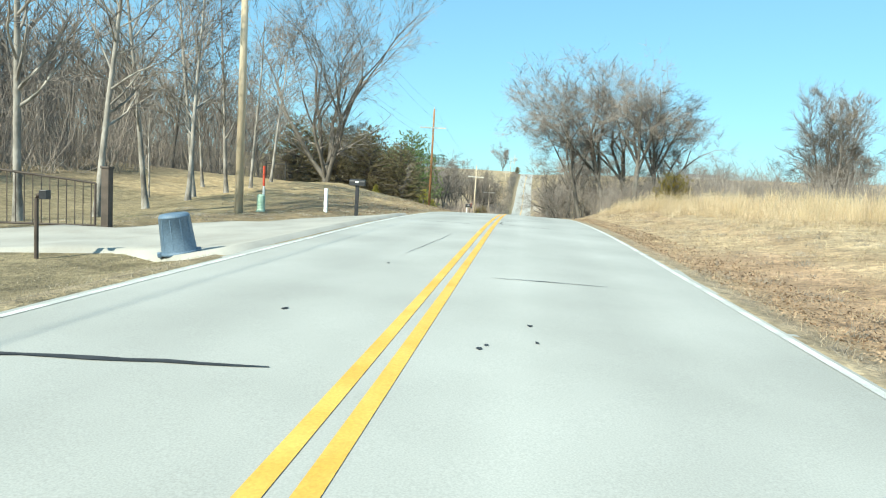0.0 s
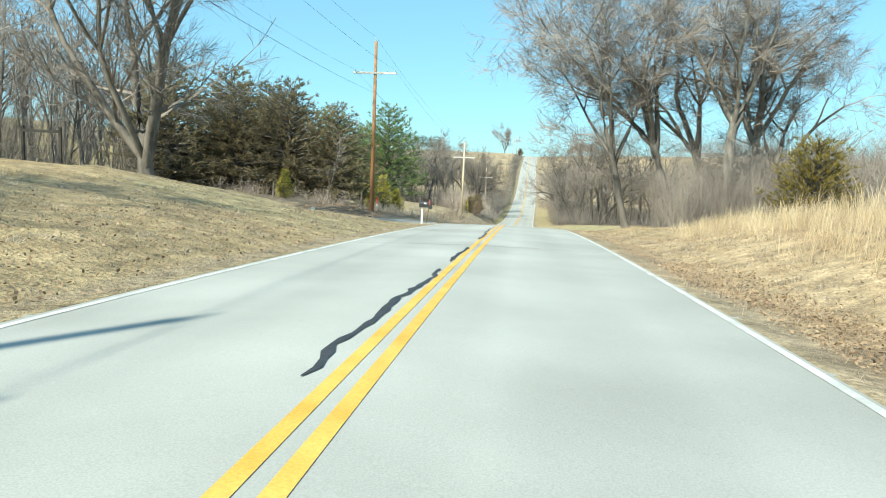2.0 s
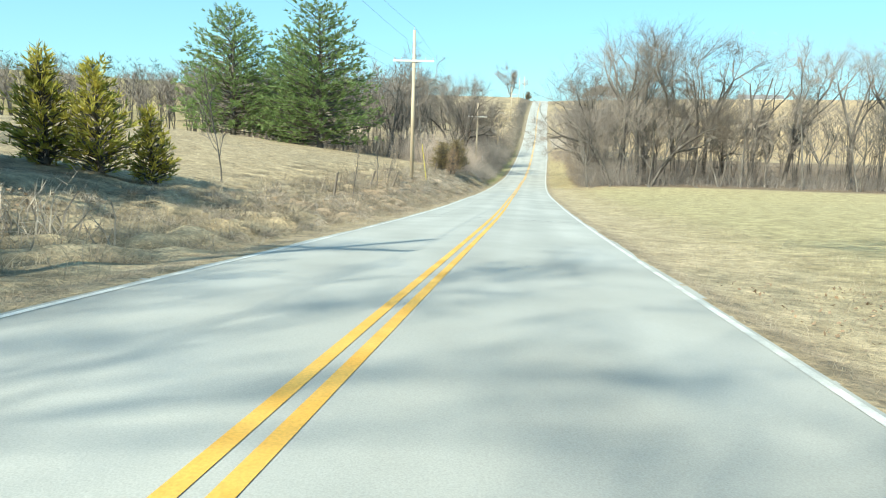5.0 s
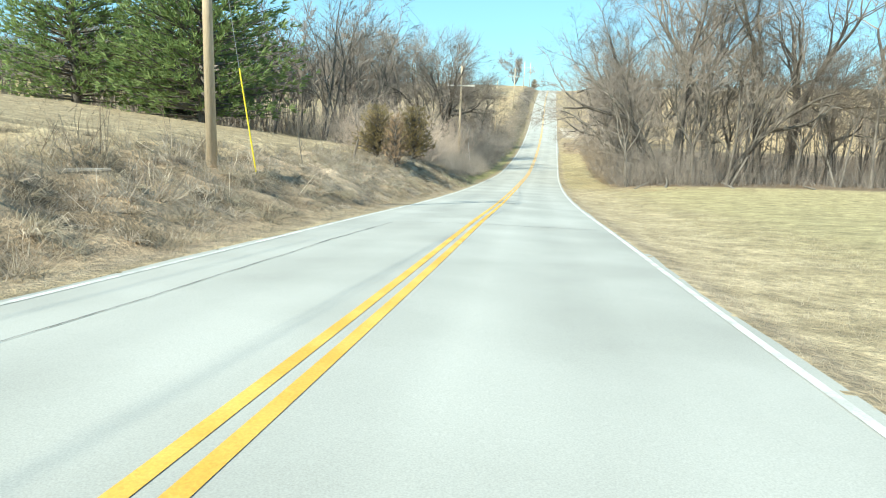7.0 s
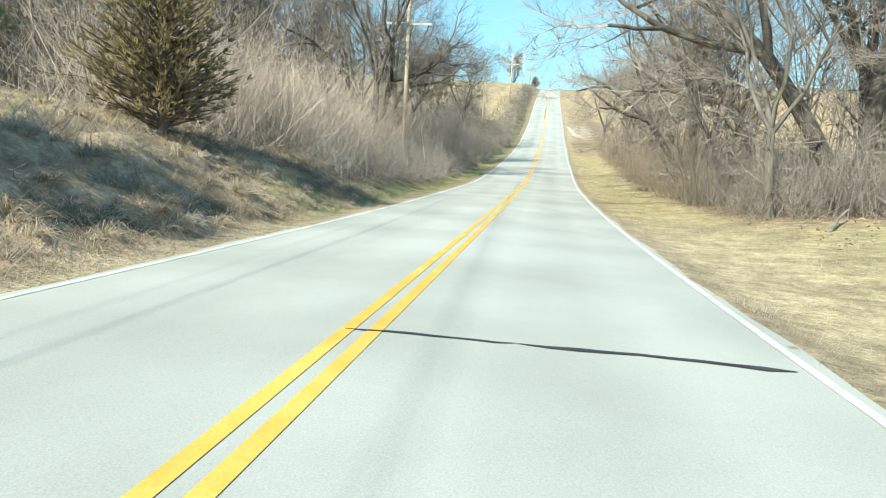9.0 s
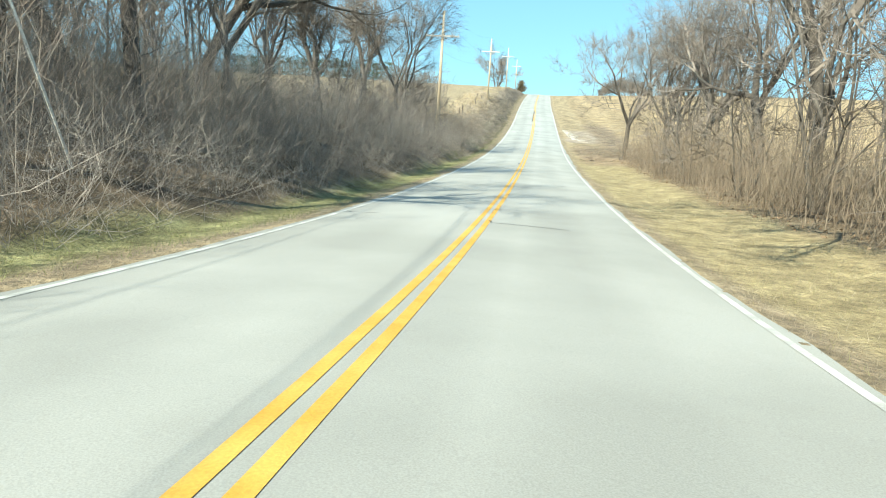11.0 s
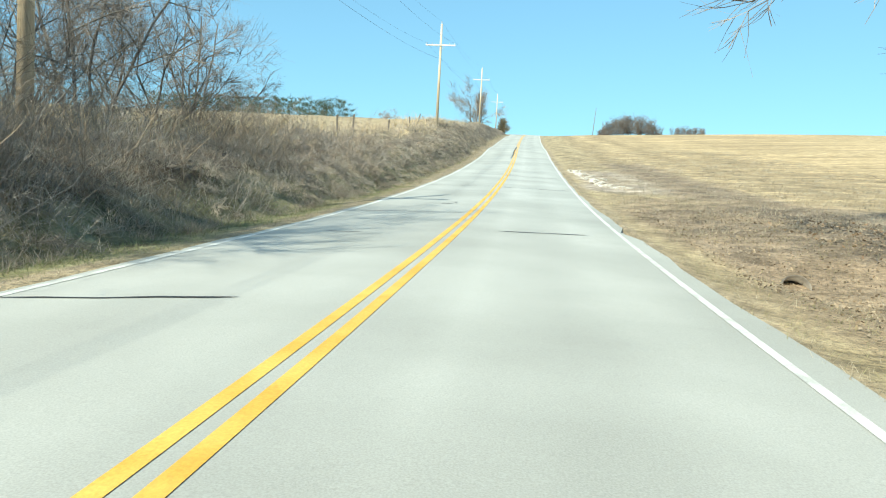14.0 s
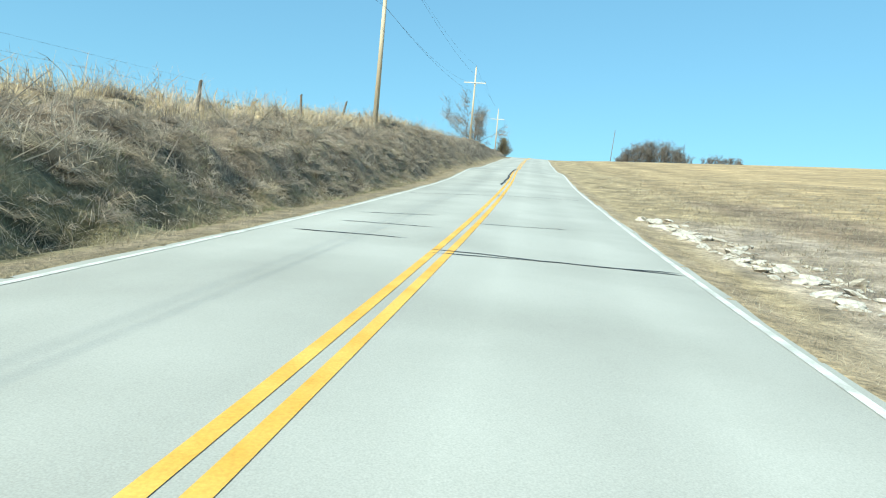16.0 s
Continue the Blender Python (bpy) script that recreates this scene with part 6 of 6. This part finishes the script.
far_wood("row of dark pines on the far horizon", 9, [(-52 - 0.36 * k + r5.uniform(-1, 1), 420 + r5.uniform(-5, 5), r5.uniform(7.8, 9.4)) for k in range(165)], M_PINE_FAR, True)

# ---- sealed cracks in the pavement ----


def crack(u0, s0, u1, s1, w, wob=0.06, seed=0, bow=0.0):
    """A wavy line of dark sealant across or along the road."""
    r = random.Random(seed + int(s0 * 10))
    n = max(8, int(math.hypot(u1 - u0, s1 - s0) / 0.22))
    v, f = [], []
    a = b = 0.0
    nrm = Vector((-(s1 - s0), u1 - u0, 0)).normalized()
    for i in range(n + 1):
        g = i / n
        a = a * 0.8 + r.uniform(-1, 1) * wob * 0.5
        k = a + bow * 4 * g * (1 - g)
        hw = w * 0.5 * r.uniform(0.55, 1.3) * (1 if 0 < i < n else 0.2)
        u, s = u0 + (u1 - u0) * g + nrm.x * k, s0 + (s1 - s0) * g + nrm.y * k
        for sgn in (-1, 1):
            uu, sv = u + nrm.x * hw * sgn, s + nrm.y * hw * sgn
            v.append((float(xr(sv)) + uu, sv, float(zr(sv)) - CROWN * abs(uu) + 0.008))
        if i:
            f.append((2 * i - 2, 2 * i - 1, 2 * i + 1, 2 * i))
    return mesh_object("crack_seal", v, f, M_SEAL, road)


crack(-2.96, 3.34, -0.66, 3.52, 0.07)
crack(0.53, 8.19, 2.04, 8.38, 0.03)
crack(-0.98, 10.43, -0.68, 15.00, 0.012, 0.02)
crack(-2.11, 20.17, -0.47, 19.40, 0.05, 0.05, 1, 0.12)
crack(0.32, 20.08, 1.83, 19.88, 0.05, 0.05)
crack(0.32, 20.08, 0.94, 24.53, 0.03, 0.08, 3, 0.25)
crack(-3.11, 27.76, -0.10, 27.66, 0.09)
crack(-0.10, 27.66, 3.28, 27.71, 0.07)
crack(-1.46, 27.65, -0.61, 28.06, 0.02)
crack(-0.85, 32.50, -0.38, 32.87, 0.03)
crack(0.72, 32.76, 3.27, 32.03, 0.06)
crack(-0.30, 34.86, -0.21, 41.45, 0.09, 0.09)
crack(-0.23, 42.74, -0.16, 46.59, 0.085, 0.08)
crack(-0.17, 50.21, -0.17, 54.41, 0.09, 0.09)
crack(-0.25, 54.82, -0.22, 60.72, 0.05, 0.08)
crack(-0.22, 60.71, -0.2, 62.45, 0.05, 0.06)
crack(-3.09, 46.94, 3.30, 48.00, 0.04, 0.05)
crack(-2.72, 55.28, -0.71, 55.72, 0.03)
crack(-3.05, 61.71, -1.64, 61.77, 0.04)
crack(-2.38, 66.76, -0.74, 66.84, 0.035)
crack(-2.24, 71.33, -0.36, 71.06, 0.06, 0.03, 2, 0.1)
crack(0.78, 72.15, 1.54, 69.15, 0.011, 0.04, 2, 0.12)
crack(1.54, 69.15, 1.14, 67.35, 0.011, 0.04, 2, 0.16)
crack(-0.46, 68.45, -0.02, 68.5, 0.03, 0.04)
crack(0.39, 70.08, 0.39, 70.65, 0.03)
crack(-3.00, 104.46, 0.10, 104.76, 0.06)
crack(0.10, 104.76, 3.24, 104.76, 0.09)
crack(-2.28, 104.95, -2.2, 122.39, 0.012, 0.03)
crack(-2.2, 122.39, -2.0, 127.75, 0.018, 0.04)
crack(-1.85, 128.09, 0.03, 128.24, 0.035)
crack(0.03, 128.24, 3.23, 129.06, 0.04)
crack(-0.13, 150.23, 1.21, 150.32, 0.05)
crack(1.21, 150.32, 3.27, 150.40, 0.1)
crack(0.18, 194.41, 1.88, 194.28, 0.05, 0.03, 1, 0.08)
crack(0.2, 194.42, 0.1, 194.95, 0.035, 0.03)
crack(-3.16, 195.03, -2.30, 195.13, 0.04)
crack(-2.84, 212.28, -1.01, 212.69, 0.04)
crack(-0.22, 225.85, -0.24, 226.96, 0.16, 0.05)
crack(-3.09, 229.62, -1.17, 229.85, 0.04)
crack(0.85, 243.40, 2.73, 243.91, 0.07, 0.02)
crack(-2.28, 241.94, -1.62, 242.01, 0.05)
crack(-3.01, 247.05, -0.12, 247.43, 0.05)
crack(-1.26, 250.45, -0.92, 250.6, 0.12)
crack(-1.18, 251.05, -0.78, 251.25, 0.04, 0.05)
crack(-0.88, 251.2, -0.82, 250.6, 0.025, 0.05)
crack(-3.2, 260.38, -0.15, 260.48, 0.045)
crack(0.02, 260.19, 3.4, 260.55, 0.07)
crack(1.4, 260.43, 3.38, 260.82, 0.035)
crack(-3.25, 235.20, -1.2, 235.81, 0.05)
crack(-3.1, 218.01, -1.9, 218.21, 0.04)
crack(-0.18, 270.13, 3.36, 270.25, 0.05)
crack(-0.14, 269.83, 3.31, 270.41, 0.05)
crack(-2.75, 271.51, -0.73, 271.32, 0.06)
crack(-2.47, 273.45, -0.46, 273.28, 0.05)
crack(-2.67, 275.41, -0.88, 275.90, 0.05)
crack(-3.07, 283.49, 3.19, 286.87, 0.06)
crack(0.03, 274.49, 1.99, 275.29, 0.04)
crack(-0.29, 293.41, -0.06, 319.47, 0.12, 0.06)


def spot(u, s, r, seed):
    """A small ragged dark stain of tar or oil."""
    g = random.Random(seed)
    n = 11
    v = []
    for k in range(n):
        a, q = 2 * math.pi * k / n, 0.6 * r * g.uniform(0.5, 1.2)
        x, y = u + q * 0.8 * math.cos(a), s + q * 1.5 * math.sin(a)
        v.append((float(xr(y)) + x, y, float(zr(y)) - CROWN * abs(x) + 0.007))
    return mesh_object("tar_spot", v, [tuple(range(n))], M_SEAL, road)


for k, (u, s, r) in enumerate(((0.61, 4.47, 0.05), (0.66, 4.59, 0.04), (1.0, 5.45, 0.05), (1.05, 4.83, 0.045), (-1.22, 5.39, 0.07), (-1.0, 9.04, 0.04), (0.8, 60.22, 0.05), (1.9, 111.97, 0.05), (-1.4, 160.81, 0.06), (1.2, 218.93, 0.05))):
    spot(u, s, r, k)
